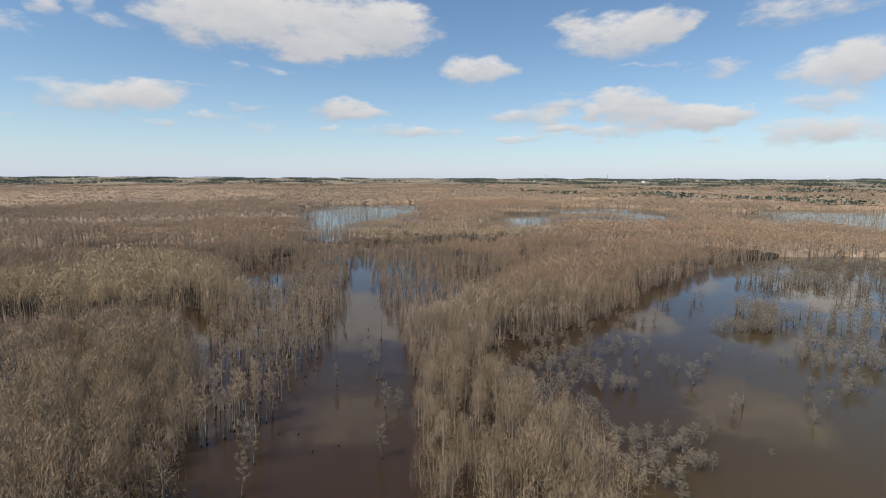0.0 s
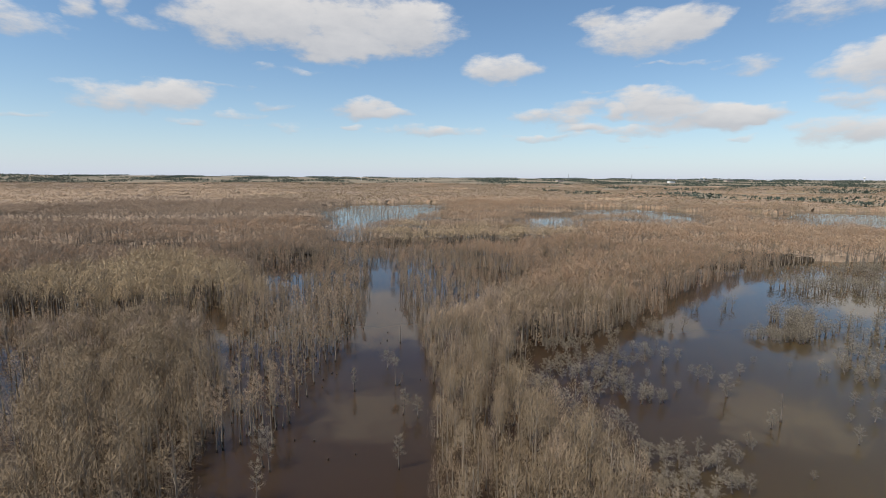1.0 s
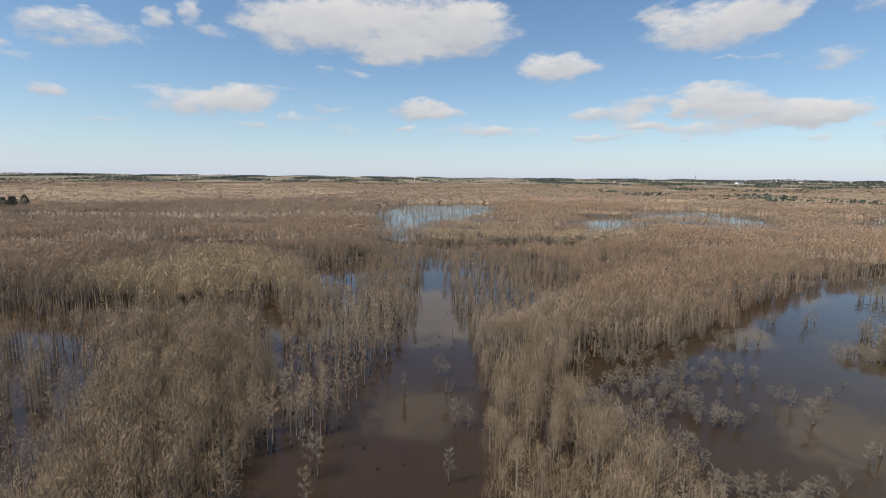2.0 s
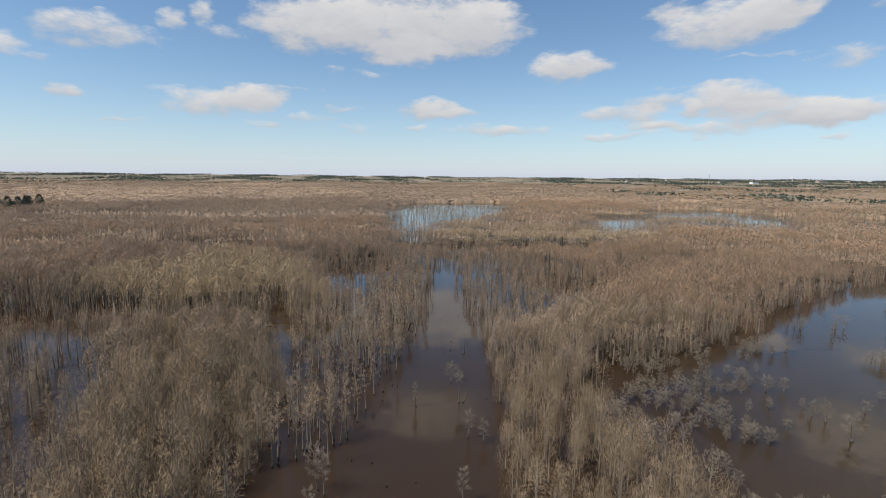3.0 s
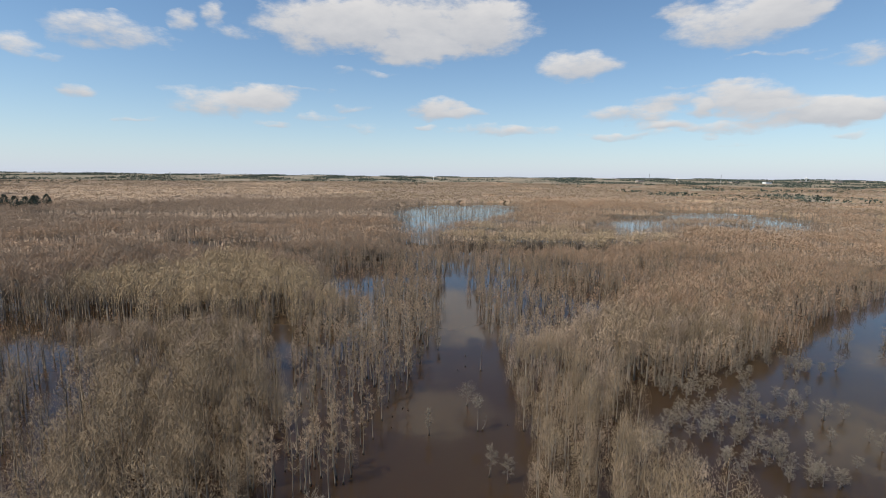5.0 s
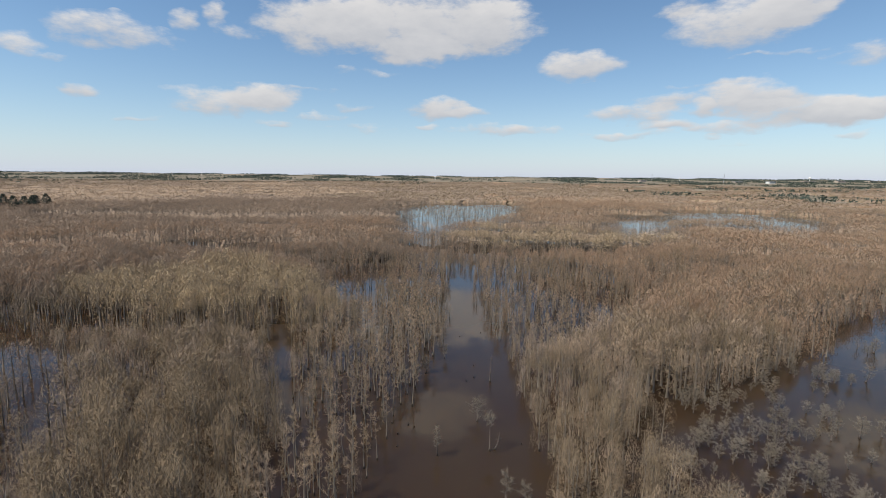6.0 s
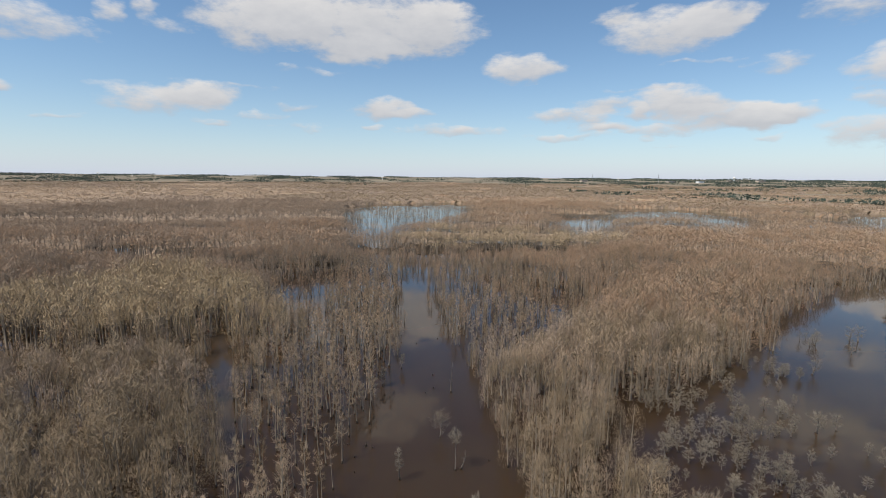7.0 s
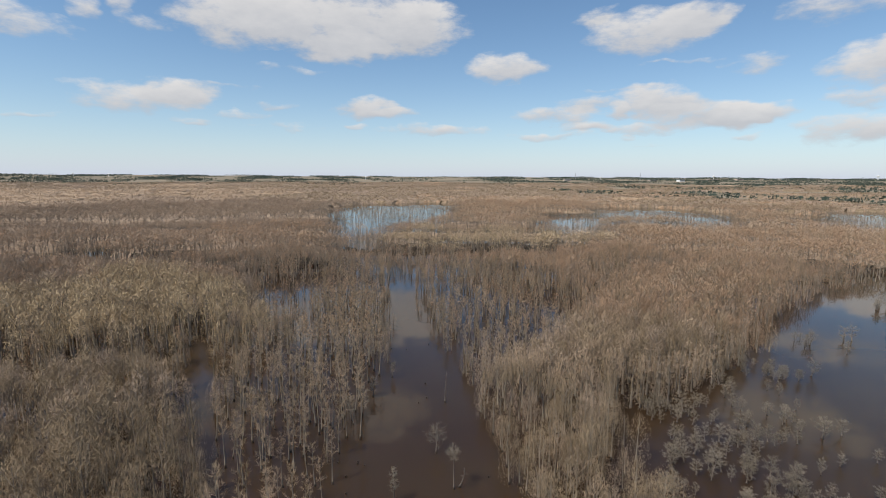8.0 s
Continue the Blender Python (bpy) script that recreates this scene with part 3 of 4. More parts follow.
def brushy(seed, blades, width, long, low, reach, lift, sides=4, limbs=9, loose=0.3):
    """A whole leafless tree 10 m high: trunk, steep limbs, and a rounded, lobed cap of fine twigs. low: where the crown begins."""
    rng = np.random.default_rng(seed)
    trunk, crown = Wood(rng), Wood(rng, loose)
    lean = rng.normal(size=2) * 0.25
    levels = [-0.04, 0.0, 0.06, 0.3, 0.6, 0.9] if sides > 4 else [-0.03, 0.06, 0.85] if sides > 3 else [-0.03, 0.8]
    spine = [np.array([lean[0] * s, lean[1] * s, 10 * s]) for s in levels]
    trunk.tube(spine, [0.105 * (1.08 - s) * (1 + 1.3 * math.exp(-max(s, 0) * 16)) for s in levels], sides)
    base, turn = 10 * low, rng.uniform(0, 6.28, 3)

    def shell(a, h, deep):
        r = reach * math.sqrt(max(0.0, 1 - h ** 2.2)) * (1 + 0.15 * math.sin(2 * a + turn[0]) + 0.14 * math.sin(5 * a + turn[1] + 5 * h)) * deep
        top = 9.9 - base + 0.5 * math.sin(3 * a + turn[2])
        return np.array([r * math.cos(a) + lean[0], r * math.sin(a) + lean[1], base + top * h * (0.4 + 0.6 * deep)])

    for n in range(limbs):
        a, s = n * 2.4 + rng.uniform(-0.4, 0.4), 0.7 * low + (0.8 - 0.7 * low) * n / limbs
        root = np.array([lean[0] * s, lean[1] * s, 10 * s])
        trunk.blade(root, shell(a, 0.25 + 0.65 * n / limbs, 0.9) - root, 1.6 * width)
    for _ in range(blades):
        # most twigs lie near the cap's outside, a few hang below it
        a, h = rng.uniform(0, 6.28), rng.uniform(-0.12, 1.0)
        deep = 1 - 0.45 * rng.random() ** 2
        p = shell(a, max(h, 0), deep)
        p[2] += min(h, 0) * (9.9 - base)
        out = unit((math.cos(a) * (1 - h * h), math.sin(a) * (1 - h * h), 0.7 * h + 0.25))
        way = unit(unit(np.cross(out, rng.normal(size=3))) * 0.8 + np.array([0, 0, lift]) + 0.4 * out) * long * rng.uniform(0.55, 1.35)
        crown.blade(p - way * 0.6, way, width * rng.uniform(0.6, 1.5), out)
    return trunk, crown


def broom(seed, count, width, long, sides=4, reach=1.75, low=0.42):
    """A dense tree with a cap of steeply rising twigs."""
    return brushy(seed, count, width, long * 1.15, low, reach, 1.0, sides, 10)


def spreading(seed, count, width, long, sides=4, reach=2.05, low=0.5):
    """A rounded tree whose limbs reach outwards."""
    return brushy(seed, count, width, long, low, reach, 0.35, sides, 10)


def skirted(seed, count, width, long, sides=4, reach=2.0):
    """A tree at the wood's rim, branched from near its foot."""
    return brushy(seed, count, width, long, 0.16, reach, 0.3, sides, 12)


def slender(seed, count, width, sides=4):
    """A tall bare stem with a narrow, open crown."""
    return bare_tree(seed, 10.0, 0.46, 1.15, 10, count // 10, width, 0.62, rise=0.9, flare=2.4, girth=0.105, sides=sides, fine=False, spray=0.7, lift=0.3, loose=0.8)


def form_of(x, y, rng):
    """Which form a tree has: 0 to 2 upright within the eastern domes, 3 to 5 rounded elsewhere, 6 and 7 branched from the foot along the rims."""
    room = (share(x + 7, y) + share(x - 7, y) + share(x, y - 8) + share(x, y + 8)) / 4
    upright = np.where(x > 2, 0.88, 0.40) * np.clip(room * 1.5 - 0.5, 0.1, 1)
    form = rng.integers(0, 3, len(x)) + 3 * (rng.random(len(x)) > upright)
    return np.where(rng.random(len(x)) > room * 2.0 - 0.95, rng.integers(6, 8, len(x)), form)


def near_wood():
    """The wood beside the channel: the trees that line the open water are things, those behind them one stand."""
    x, y, rng = grid_places(2.8, 0, 104, 101)
    edge = np.zeros(len(x), bool)
    for a in np.arange(0, 6.28, 0.7):
        px, py = x + 6.0 * np.cos(a), y + 6.0 * np.sin(a)
        edge |= inside(CHANNEL, px, py) | inside(LAKE, px, py)
    edge &= (y > 48)
    d = np.hypot(x, y - 18)
    order = np.argsort(np.where(edge, d, 9e9))[:300]
    chosen = np.zeros(len(x), bool)
    chosen[order] = True
    stands, forms, tall_at = stand_of(x, y, rng), form_of(x, y, rng), tallness(x, y)
    kinds = [broom(200 + k, 600, 0.05, 0.58, 6) for k in range(3)] + [spreading(203 + k, 600, 0.05, 0.52, 6) for k in range(3)] + [skirted(206 + k, 600, 0.05, 0.52, 6) for k in range(2)]
    made = {}
    for i in order:
        k, s = int(forms[i]), int(stands[i])
        size, turn, tall = tall_at[i] / 10 * rng.uniform(0.88, 1.1), rng.uniform(0, 360), rng.uniform(0.92, 1.08)
        if (k, s) not in made:
            colour = {1: "grey-brown", 2: "golden-brown", 3: "russet-brown"}.get(s, "umber")
            shape = "upright brushy crown" if k < 3 else "rounded open crown" if k < 6 else "low skirt"
            made[k, s] = tree_thing("cypress_tree", kinds[k], BARK, STAND[s], "leafless cypress with %s of %s twigs in floodwater" % (shape, colour), "tree", "trees lining the water", True)
            place(made[k, s], True, x[i], y[i], size, turn, tall)
        else:
            place(made[k, s], False, x[i], y[i], size, turn, tall)
    light = [broom(300 + k, 600, 0.055, 0.58) for k in range(3)] + [spreading(303 + k, 600, 0.055, 0.52) for k in range(3)] + [skirted(306 + k, 600, 0.055, 0.52) for k in range(2)]
    rest = ~chosen
    rows = rows_of(x[rest], y[rest], 0, rng.uniform(0.88, 1.12, rest.sum()) * tall_at[rest] / 10, 6, stands[rest], rng)
    rows[:, 5] = forms[rest]
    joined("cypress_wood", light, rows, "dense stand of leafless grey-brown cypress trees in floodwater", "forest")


def middle_wood():
    for near, far, step, count, width, long in ((104, 165, 3.0, 400, 0.075, 0.6), (165, 290, 3.3, 190, 0.11, 0.56)):
        x, y, rng = grid_places(step, near, far, 102)
        kinds = [broom(400 + k, count, width, long * 0.85, 3, 2.0, 0.58) for k in range(3)] + [spreading(403 + k, count, width, long, 3, 2.3, 0.6) for k in range(3)] + [skirted(406 + k, count, width * 1.1, long, 3, 2.1) for k in range(2)]
        rows = rows_of(x, y, 0, rng.uniform(0.9, 1.1, len(x)) * tallness(x, y) / 10, 6, stand_of(x, y, rng), rng)
        rows[:, 5] = form_of(x, y, rng)
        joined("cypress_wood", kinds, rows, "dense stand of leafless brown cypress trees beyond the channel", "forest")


def slender_trees():
    """Thin pale trees standing apart: in the flooded belts, as things where the flight comes near, and in the ponds."""
    rng = np.random.default_rng(106)
    x, y = [a.ravel() for a in np.meshgrid(np.arange(-90, 62, 2.5), np.arange(60, 280, 2.5))]
    x, y = x + rng.uniform(-1.2, 1.2, len(x)), y + rng.uniform(-1.2, 1.2, len(x))
    jx, jy = x + 2.0 * wavy(x, y, 16, 23), y + 2.5 * wavy(x, y, 16, 24)
    belt = inside(BELT_WEST, jx, jy) | inside(BELT_EAST, jx, jy)
    chance = np.where(belt, 0.60 + 0.15 * (y < 150) + 0.34 * wavy(x, y, 26, 25), np.where(inside(POND_WEST, jx, jy), 0.17 + 0.2 * wavy(x, y, 22, 26), 0))
    for gx, gy, rx, ry, left in THIN[:6]:
        chance = np.where(((jx - gx) / rx) ** 2 + ((jy - gy) / ry) ** 2 < 1, 0.1, chance)
    chance[inside(CHANNEL, x, y)] *= 0.12
    ok = rng.random(len(x)) < chance
    x, y = x[ok], y[ok]
    tall = np.where(x < -10, 0.94, 0.82) * rng.uniform(0.72, 1.12, len(x))
    order = np.argsort(np.hypot(x, y - 30))
    near, rest = order[:280], order[280:]
    kinds = [tree_thing("slender_cypress", slender(440 + k, 190, 0.055, 6), BARK, TWIG_TAN if k % 3 else TWIG_GREY,
                        "tall slender leafless cypress with bare pale stem in shallow water", "tree", "slender trees in the flooded belt", True) for k in range(6)]
    for n, i in enumerate(near):
        place(kinds[n % 6], n < 6, x[i], y[i], tall[i], rng.uniform(0, 360), rng.uniform(0.95, 1.12))
    kinds = [slender(450 + k, 180, 0.085) for k in range(6)]
    rows = rows_of(x[rest], y[rest], 0, tall[rest], 6, rng.choice([1, 5, 3, 1], len(rest)), rng)
    joined("slender_cypress_wood", kinds, rows, "thin pale leafless cypress stems standing apart in shallow water", "forest")
    x, y, rng = grid_places(4.5, 290, 950, 107, west=True)
    kinds = [tuft(470 + k, 9.0, 1.3, 10, 0.4, low=0.5, stems=2, spray=1.0) for k in range(6)]
    rows = rows_of(x, y, 0, rng.uniform(0.6, 1.0, len(x)), 6, rng.choice([1, 5], len(x)), rng)
    joined("slender_cypress_wood", kinds, rows, "pale tree stems standing in the bright far ponds", "forest")


def far_wood():
    for near, far, step, count, width, long in ((290, 470, 3.9, 42, 0.26, 0.75), (470, 820, 5.6, 22, 0.45, 1.0)):
        x, y, rng = grid_places(step, near, far, 103)
        kinds = [brushy(500 + k, count, width, long, 0.62, 0.68 * step, 0.3, 3, 1, 0.25) for k in range(6)]
        size = rng.uniform(0.94, 1.06, len(x)) * tallness(x, y) / 10
        joined("swamp_wood", kinds, rows_of(x, y, 0, size, 6, stand_of(x, y, rng), rng), "far brown leafless swamp wood round bright ponds", "forest")
    x, y, rng = grid_places(10.0, 820, 2300, 104)
    kinds = [tuft(600 + k, 9.0, 5.0, 7, 1.1, low=0.5, stems=0, spray=1.7) for k in range(6)]
    ok = ~((x > 350) & (wavy(x, y, 330, 53) > 0.15) & (np.hypot(x, y) > 1000))
    x, y = x[ok], y[ok]
    size = rng.uniform(0.9, 1.1, len(x)) * (1 + 0.12 * wavy(x, y, 120, 54))
    joined("swamp_wood", kinds, rows_of(x, y, np.maximum(ground_height(x, y), 0), size, 6, stand_of(x, y, rng), rng), "distant pale tan leafless wood reaching to the hills", "forest")


def wood_mass(near, far, ratio, step, part_of_height, rim, label):
    """One jagged mass in the wood, open over the water: far tree tops, and nearer a dark sheet for the shade below the
    crowns. rim: metres kept clear along the water.
    """
    rng = np.random.default_rng(111)
    radii = [near]
    while radii[-1] < far:
        radii.append(radii[-1] * ratio)
    radii = np.array(radii)
    turns = np.radians(np.arange(-58, 53, step))
    n, m = len(radii), len(turns)
    x, y = (radii[:, None] * np.sin(turns)).ravel(), (18 + radii[:, None] * np.cos(turns)).ravel()
    wide = np.repeat(radii, m)
    x, y = x + rng.normal(size=len(x)) * 0.003 * wide, y + rng.normal(size=len(x)) * 0.003 * wide
    keep = share(x, y)
    for a in np.arange(0, 6.2, 1.05):
        room = np.clip(0.04 * np.hypot(x, y), rim, 20)
        keep = np.minimum(keep, share(x + room * math.cos(a), y + room * math.sin(a)))
    d = np.hypot(x, y)
    top = np.where(d < 850, tallness(x, y), 8.5 * (1 + 0.14 * wavy(x, y, 60, 54) + 0.1 * wavy(x, y, 150, 55)))
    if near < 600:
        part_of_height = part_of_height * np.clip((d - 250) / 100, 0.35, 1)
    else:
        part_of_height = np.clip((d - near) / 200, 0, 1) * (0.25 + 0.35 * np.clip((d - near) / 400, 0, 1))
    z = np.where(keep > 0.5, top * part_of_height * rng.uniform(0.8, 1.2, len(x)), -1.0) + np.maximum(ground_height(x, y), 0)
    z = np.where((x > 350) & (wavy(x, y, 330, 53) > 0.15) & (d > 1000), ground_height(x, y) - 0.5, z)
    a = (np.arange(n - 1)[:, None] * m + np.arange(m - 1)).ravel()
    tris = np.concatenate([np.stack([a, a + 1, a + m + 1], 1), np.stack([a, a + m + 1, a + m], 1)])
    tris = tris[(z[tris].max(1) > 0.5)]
    # the near sheet is coloured dark in place of shade below the crowns
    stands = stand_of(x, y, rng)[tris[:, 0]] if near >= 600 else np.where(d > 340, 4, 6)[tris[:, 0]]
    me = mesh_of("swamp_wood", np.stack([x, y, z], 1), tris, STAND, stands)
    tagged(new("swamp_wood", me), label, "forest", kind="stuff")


def pine_woods():
    """Dark evergreen woods in strips on the rising land."""
    rng = np.random.default_rng(71)
    kinds = [tuft(700 + k, 9.0, 7.5, 10, 3.5, low=0.1, stems=0, spray=4.0) for k in range(4)]
    x, y, r2 = grid_places(20, 950, 4700, 105)
    d = np.hypot(x, y)
    strip = wavy(x, y * 0.55, 360, 72)
    chance = np.where(d > 1900, 0.22 * (strip > 0.1), 0.0)
    chance = np.where((x > 380) & (d > 1050) & (strip > 0.05), 0.85, chance)
    chance = np.where((x < -300) & (d > 2000) & (strip > 0.0), 0.7, chance)
    ok = rng.random(len(x)) < chance
    x, y = x[ok], y[ok]
    size = rng.uniform(0.6, 1.2, len(x))
    rows = rows_of(x, y, ground_height(x, y), size, 4, np.ones(len(x)), rng)
    ob = joined("pine_wood", kinds, rows, "dark green pine woods in strips on the far land", "forest")
    ob.data.materials[1] = PINE


near_wood()
middle_wood()
slender_trees()
far_wood()
# added dark sheet: shade under the crowns, put in as colour
wood_mass(270.0, 640.0, 1.0125, 0.5, 0.3, 4.5, "low jagged dark sheet painting the shade under the flooded wood")
wood_mass(600.0, 2400.0, 1.009, 0.42, 0.0, 11.0, "closed brown tree tops of the far leafless wood")
pine_woods()

# ---- trees standing in the open water ----
SOLITARY = [(63.0, 115.0), (67.2, 115.8), (65.8, 104.5), (67.0, 102.5), (66.8, 95.6), (76.8, 106.5), (84.7, 113.4), (58.6, 75.9), (58.8, 77.5),
            (66.9, 82.8), (53.5, 74.2), (53.6, 72.2), (62.5, 67.9), (78.1, 77.1), (87.9, 84.4), (90.3, 91.4), (83.3, 84.7), (91.0, 109.6)]
NEAR_SHORE = [(40.6, 62.8), (41.4, 61.6), (43.4, 61.8), (49.6, 65.9), (50.3, 66.3), (49.7, 71.6), (39.2, 65.5), (51.5, 92.9), (52.5, 93.6),
              (46.9, 96.4), (46.2, 98.0), (48.2, 94.7), (57.9, 98.8), (50.9, 96.0), (36.6, 115.8), (39.5, 103.5), (38.1, 106.7), (46.2, 104.5),
              (54.4, 113.3), (53.0, 112.9), (66.3, 125.3), (72.1, 138.2), (36.7, 127.9), (36.3, 122.3), (47.5, 127.0), (49.4, 127.0),
              (45.4, 113.6), (46.7, 110.7), (49.6, 111.6), (50.4, 104.0), (54.3, 104.7), (59.2, 106.9), (65.9, 107.6)]
# groups: x, y, half width, half depth, how many
GROUPS = [(101, 131, 5, 6, 22), (108, 131, 7, 7, 34), (117, 140, 9, 9, 44), (124, 150, 7, 6, 18), (76.5, 141, 6, 2.2, 14), (101, 103, 7, 6, 16), (98, 90, 5, 4, 9),
          (113, 108, 10, 10, 34), (104, 162, 10, 10, 10), (138, 130, 16, 13, 44), (172, 192, 26, 12, 70), (205, 186, 34, 18, 90), (222, 222, 34, 12, 90), (180, 150, 26, 18, 40),
          (41, 64, 4, 7, 16), (47, 69, 5, 6, 15), (39, 78, 4, 8, 10), (45, 97, 8, 6, 16), (40, 108, 9, 8, 24), (50, 120, 13, 9, 30), (33, 98, 6, 8, 12), (40, 124, 8, 4, 12), (70, 145, 8, 4, 10), (62, 134, 9, 4, 10), (185, 112, 25, 18, 26)]


def lake_trees():
    rng = np.random.default_rng(81)
    kinds = [tree_thing("lake_cypress", bare_tree(800 + k, 5.6 + 0.35 * k, 0.24, 1.75, 18, 40, 0.055, 0.6, rise=0.45, flare=3.2, girth=0.15, flat=0.3, spray=0.7), BARK_LAKE, TWIG_LAKE,
                        "small grey leafless cypress with swollen dark foot in open water", "tree", "trees in the lake", True) for k in range(5)]
    spots = list(SOLITARY) + list(NEAR_SHORE)
    for cx, cy, rx, ry, n in GROUPS:
        for _ in range(n):
            a, r = rng.uniform(0, 6.28), math.sqrt(rng.random())
            spots.append((cx + rx * r * math.cos(a), cy + ry * r * math.sin(a)))
    away = np.array([p for p in spots if p[0] > 110])
    spots = [p for p in spots if p[0] <= 110]
    light = [bare_tree(820 + k, 6.3, 0.24, 1.8, 14, 22, 0.10, 0.55, rise=0.45, flare=3.0, girth=0.15, sides=4, flat=0.3, fine=False, spray=0.7) for k in range(4)]
    ob = joined("lake_cypress_stand", light, rows_of(away[:, 0], away[:, 1], 0, rng.uniform(0.5, 0.85, len(away)), 4, np.ones(len(away)), rng),
                "grey leafless cypresses scattered over the far lake", "trees")
    ob.data.materials[0], ob.data.materials[1] = BARK_LAKE, TWIG_LAKE
    for n, (x, y) in enumerate(spots):
        size = rng.uniform(0.5, 0.86) if n else 0.7
        if n == 12:
            size = 0.5
        place(kinds[n % 5], n < 5, x, y, size, rng.uniform(0, 360), rng.uniform(0.9, 1.15))


def channel_trees():
    """The few small trees, snags and stumps in the channel."""
    rng = np.random.default_rng(91)
    for n, (x, y, h, reach) in enumerate([(0.4, 72.4, 5.6, 0.75), (3.1, 88.6, 4.0, 1.0), (0.4, 89.8, 5.0, 0.8), (-10.2, 100.5, 5.0, 0.55), (-4.2, 112.4, 4.2, 1.5),
                                          (-1.8, 103.0, 6.2, 0.9), (-18.6, 64.5, 6.5, 0.9), (-19.2, 72.4, 7.2, 1.3), (-20.5, 73.5, 6.8, 1.3), (-16.7, 133.1, 4.0, 0.7),
                                          (-13.5, 143.0, 3.6, 0.5), (-19.6, 123.3, 5.0, 0.8), (-18.0, 125.5, 5.5, 0.8)]):
        slim = reach < 0.9
        wood = bare_tree(900 + n, h, 0.3 if n != 5 else 0.72, reach, 16, 34, 0.035, 0.5, rise=0.6, flare=2.4, girth=0.09, flat=0.2, spray=0.7)
        tree = tree_thing("young_cypress", wood, BARK_LAKE, TWIG_LAKE, "%s leafless young cypress standing alone in the channel" % ("slim grey" if slim else "bushy grey"), "tree", "lone trees in the channel", True)
        tree.matrix_basis = pose(x, y, 0, 0, 0, rng.uniform(0, 360))
    for x, y, h, tilt in [(-2.0, 130.5, 6.5, 2), (70.4, 85.1, 5.5, 3), (-1.0, 103.4, 3.2, 12), (251.9, 468.7, 11.0, 2)]:
        wood = bare_tree(950 + int(h * 10), h, 0.35, 0.5, 5, 3, 0.05, 0.4, rise=0.7, girth=0.13)
        tree = tree_thing("dead_snag", wood, BARK_LAKE, BARK_LAKE, "bleached dead snag with few broken limbs in the water", "snag", "snags", True)
        tree.matrix_basis = pose(x, y, 0, tilt, 0, rng.uniform(0, 360))
    bm = bmesh.new()
    bmesh.ops.create_cone(bm, cap_ends=True, segments=9, radius1=0.32, radius2=0.2, depth=0.8)
    for v in bm.verts:
        v.co += Vector((rng.normal() * 0.03, rng.normal() * 0.03, 0.25 + rng.normal() * 0.05 * (v.co.z > 0)))
    me = bpy.data.meshes.new("stump")
    bm.to_mesh(me)
    bm.free()
    me.materials.append(WET_BARK)
    for x, y in [(-14.3, 80.8), (-17.7, 81.1), (-10.9, 75.2), (-17.2, 102.2), (-6.8, 76.6), (-16.6, 110.0), (-7.3, 130.1), (-5.2, 164.4), (-15.4, 109.0), (-16.6, 109.5),
                 (-17.9, 106.2), (-19.7, 109.9), (3.6, 105.6), (-6.0, 139.2), (-5.7, 132.3), (-10.9, 160.3), (-14.9, 161.3)]:
        ob = new("stump", me)
        s = rng.uniform(0.35, 0.6)
        ob.matrix_basis = pose(x, y, 0, 0, 0, rng.uniform(0, 360)) @ Matrix.Diagonal((s, s, s, 1))
        tagged(ob, "dark wet stump just above the brown water", "stump", "stumps in the channel")


def pines():
    """Evergreens on a rise beyond the western wood."""
    rng = np.random.default_rng(61)
    wood = Wood(rng), Wood(rng)
    wood[0].tube([(0, 0, -1), (0.1, 0, 6), (0, 0.1, 15)], [0.35, 0.28, 0.1], 6)
    for n in range(420):
        t = rng.random() ** 0.8
        r = 3.4 * math.sqrt(rng.random()) * math.sin(math.pi * (0.18 + 0.8 * t))
        a = rng.uniform(0, 6.28)
        way = unit((math.cos(a), math.sin(a), rng.uniform(-0.2, 0.9)))
        wood[1].blade((r * math.cos(a), r * math.sin(a), 4.5 + 11 * t), way * rng.uniform(0.9, 1.8), 0.7)
    first = tree_thing("pine_tree", wood, WET_BARK, PINE, "dark green pine standing above the leafless wood", "tree", "pines on the rise")
    for n in range(60):
        place(first, n == 0, -582 + rng.normal() * 36, 486 + rng.normal() * 45, rng.uniform(0.8, 1.5), rng.uniform(0, 360))


lake_trees()
channel_trees()
pines()

# ---- far town on the horizon ----


def solid(bm, radius1, radius2, depth, z, segments=16):
    made = bmesh.ops.create_cone(bm, cap_ends=True, segments=segments, radius1=radius1, radius2=radius2, depth=depth)
    for v in made["verts"]:
        v.co.z += z + depth / 2


def water_tower(x, y, h, r, label):
    z = float(ground_height(np.array([x]), np.array([y]))[0])
    root = tagged(new("water_tower"), label, "water tower", "water towers")
    root.matrix_basis = pose(x, y, z)
    bm = bmesh.new()
    solid(bm, r * 0.45, r * 0.32, h * 0.62, 0)
    part("shaft", bm, WHITE_PAINT, root)
    bm = bmesh.new()
    solid(bm, r * 0.35, r, h * 0.12, h * 0.6)
    solid(bm, r, r, h * 0.18, h * 0.72)
    solid(bm, r, r * 0.2, h * 0.1, h * 0.9)
    part("tank", bm, WHITE_PAINT, root)


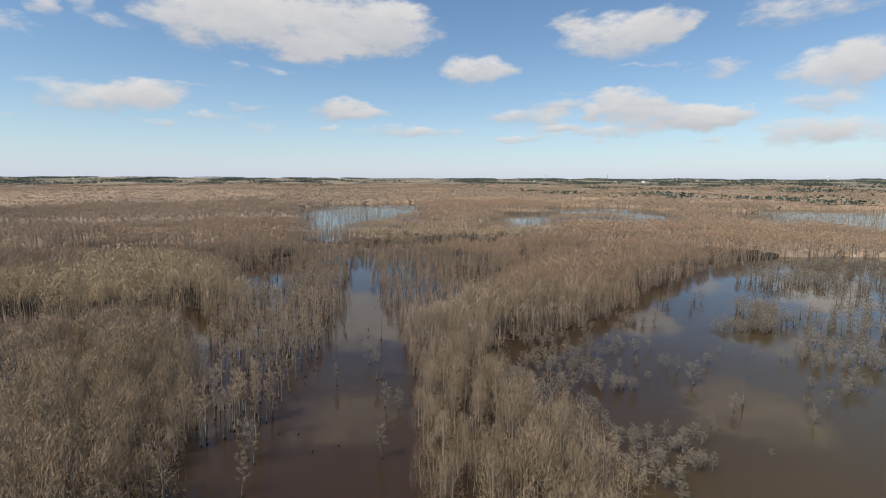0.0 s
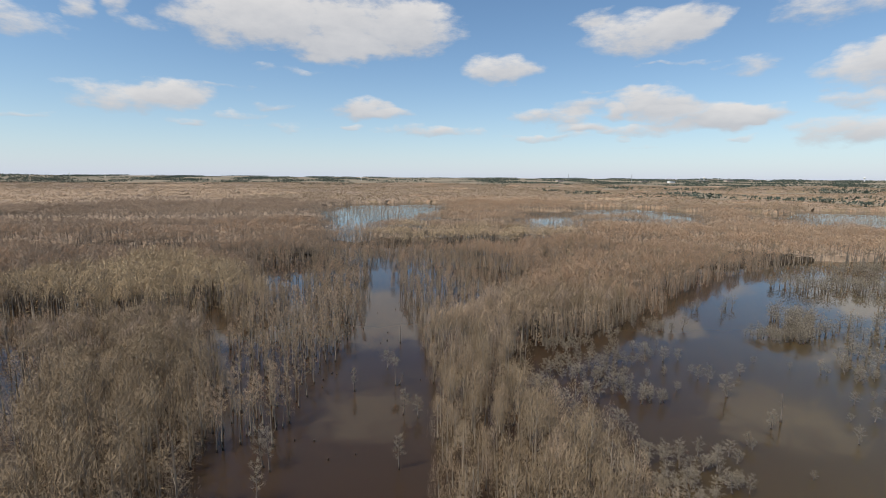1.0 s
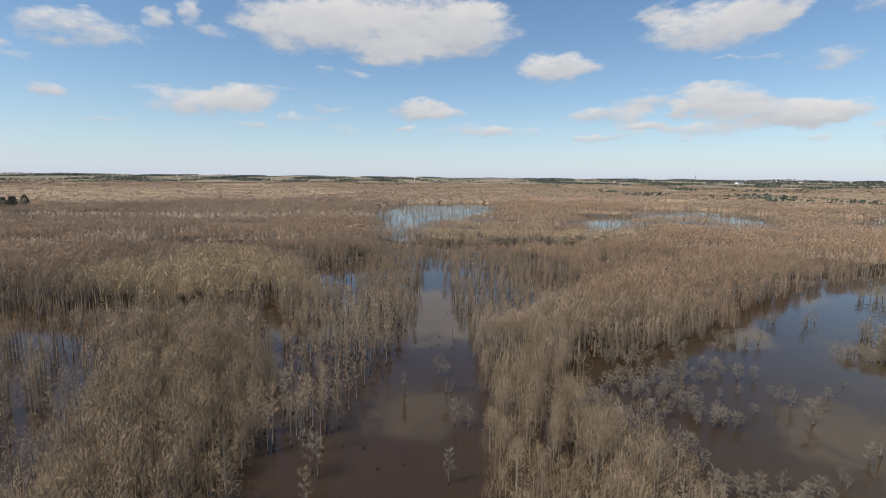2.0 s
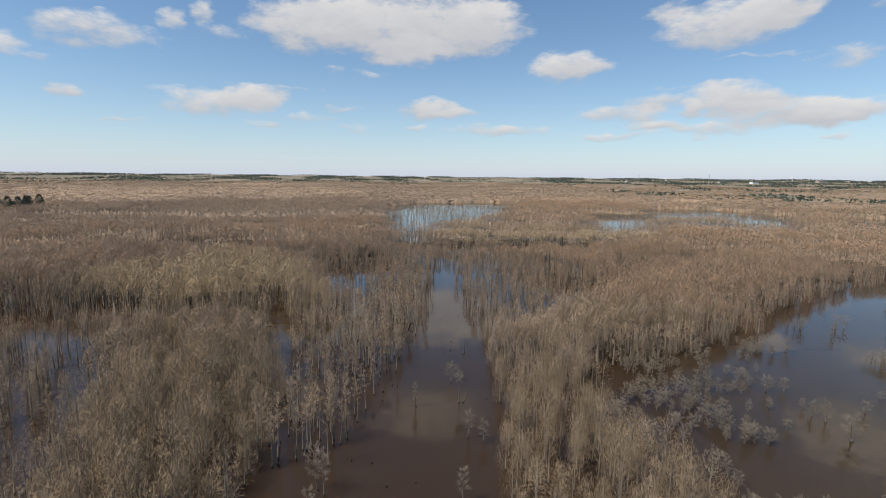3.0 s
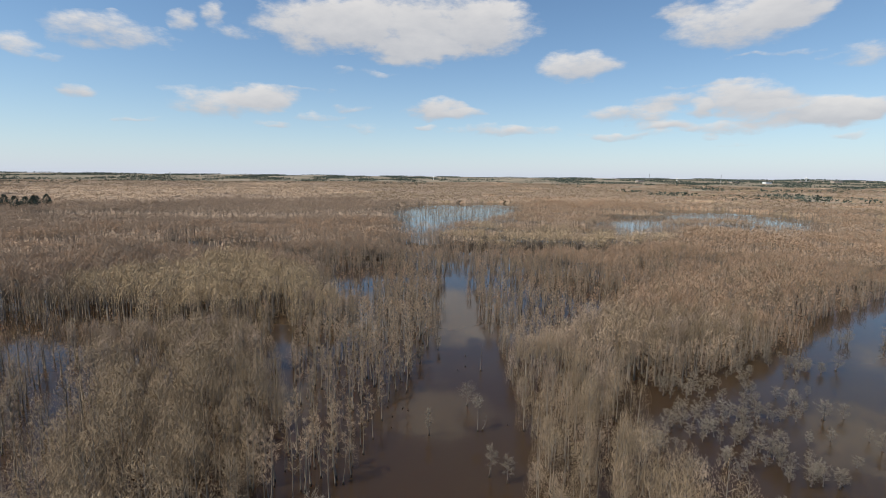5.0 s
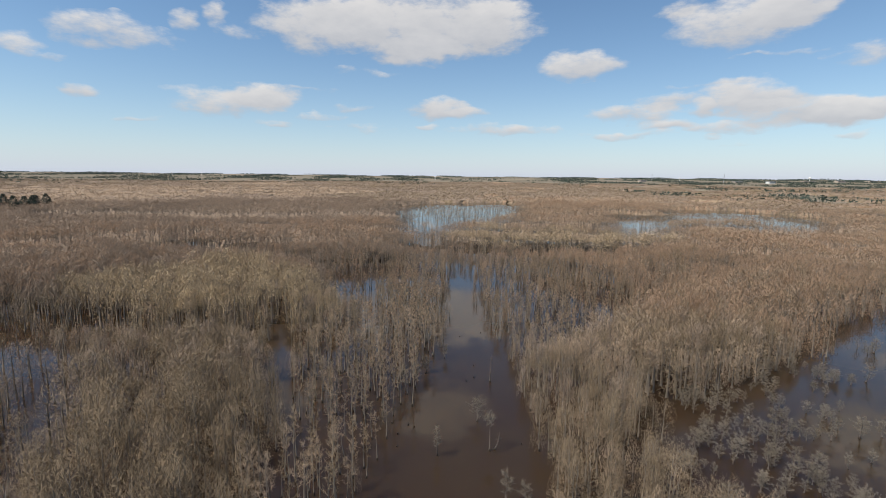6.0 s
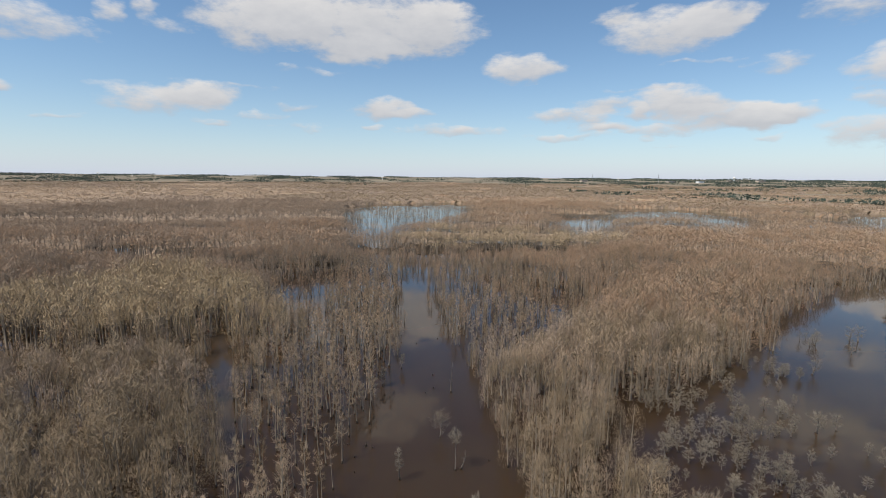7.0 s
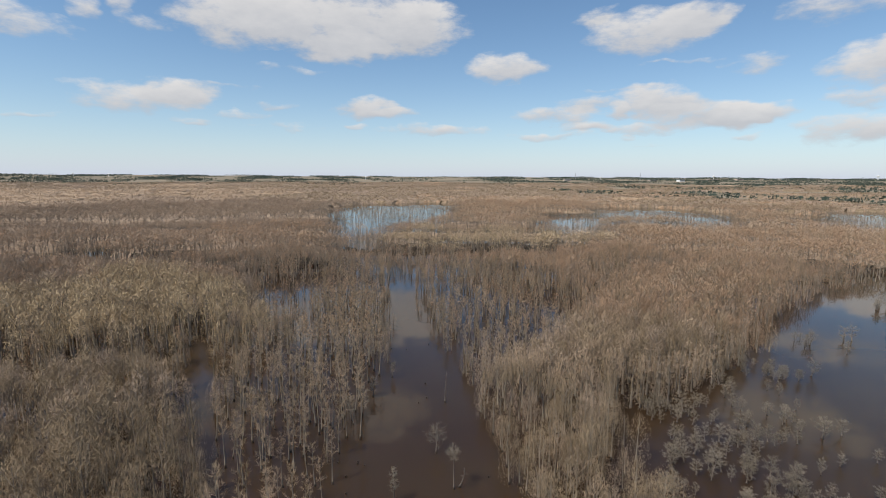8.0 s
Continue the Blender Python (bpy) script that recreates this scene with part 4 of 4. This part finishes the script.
def radio_mast(x, y, h):
    z = float(ground_height(np.array([x]), np.array([y]))[0])
    root = tagged(new("radio_mast"), "thin steel lattice radio mast on the horizon", "mast", "radio masts")
    root.matrix_basis = pose(x, y, z)
    for k in range(3):
        a = 2.1 * k
        bm = bmesh.new()
        solid(bm, 0.5, 0.35, h, 0, 6)
        ob = part("leg", bm, STEEL, root)
        ob.location = (1.4 * math.cos(a), 1.4 * math.sin(a), 0)
    bm = bmesh.new()
    for k in range(int(h / 6)):
        solid(bm, 1.5, 1.5, 0.5, 3 + 6 * k, 3)
    part("bracing", bm, STEEL, root)


def far_building(x, y, w, d, h, wall):
    z = float(ground_height(np.array([x]), np.array([y]))[0])
    root = tagged(new("far_building"), "long low pale building with flat roof at the town's edge", "building", "town buildings")
    root.matrix_basis = pose(x, y, z + 4, 0, 0, 20)

    def box(size, at):
        bm = bmesh.new()
        bmesh.ops.create_cube(bm, size=1)
        for v in bm.verts:
            v.co = Vector((v.co.x * size[0] + at[0], v.co.y * size[1] + at[1], v.co.z * size[2] + at[2]))
        return bm

    part("wall", box((w, d, h + 8), (0, 0, h / 2 - 4)), wall, root)
    part("roof", box((w + 2, d + 2, 1.2), (0, 0, h + 0.6)), ROOF, root)
    for k in range(5):
        part("window", box((w * 0.1, 0.4, h * 0.4), ((k - 2) * w * 0.18, -d / 2 - 0.15, h * 0.5)), WINDOW, root)


water_tower(1930, 3290, 30, 8, "tall white water tower above the far woods")
water_tower(-405, 3290, 24, 5, "small white water tower on the skyline")
water_tower(1160, 3290, 22, 8, "white water tower with broad tank")
water_tower(-2285, 3290, 20, 5, "small white water tower on the skyline")
water_tower(-2060, 3290, 20, 5, "small white water tower on the skyline")
water_tower(2800, 3000, 28, 8, "white water tower with broad tank")
radio_mast(990, 3290, 46)
radio_mast(1300, 3000, 50)
for bx, by, bw, wall in [(1750, 3000, 70, BRICK), (1950, 3050, 60, BRICK), (2150, 3100, 60, BRICK), (1500, 2900, 40, WHITE_PAINT), (2250, 3080, 50, WHITE_PAINT),
                         (1350, 2950, 50, BRICK), (820, 2900, 40, BRICK)]:
    far_building(bx, by, bw, 24, 6, wall)
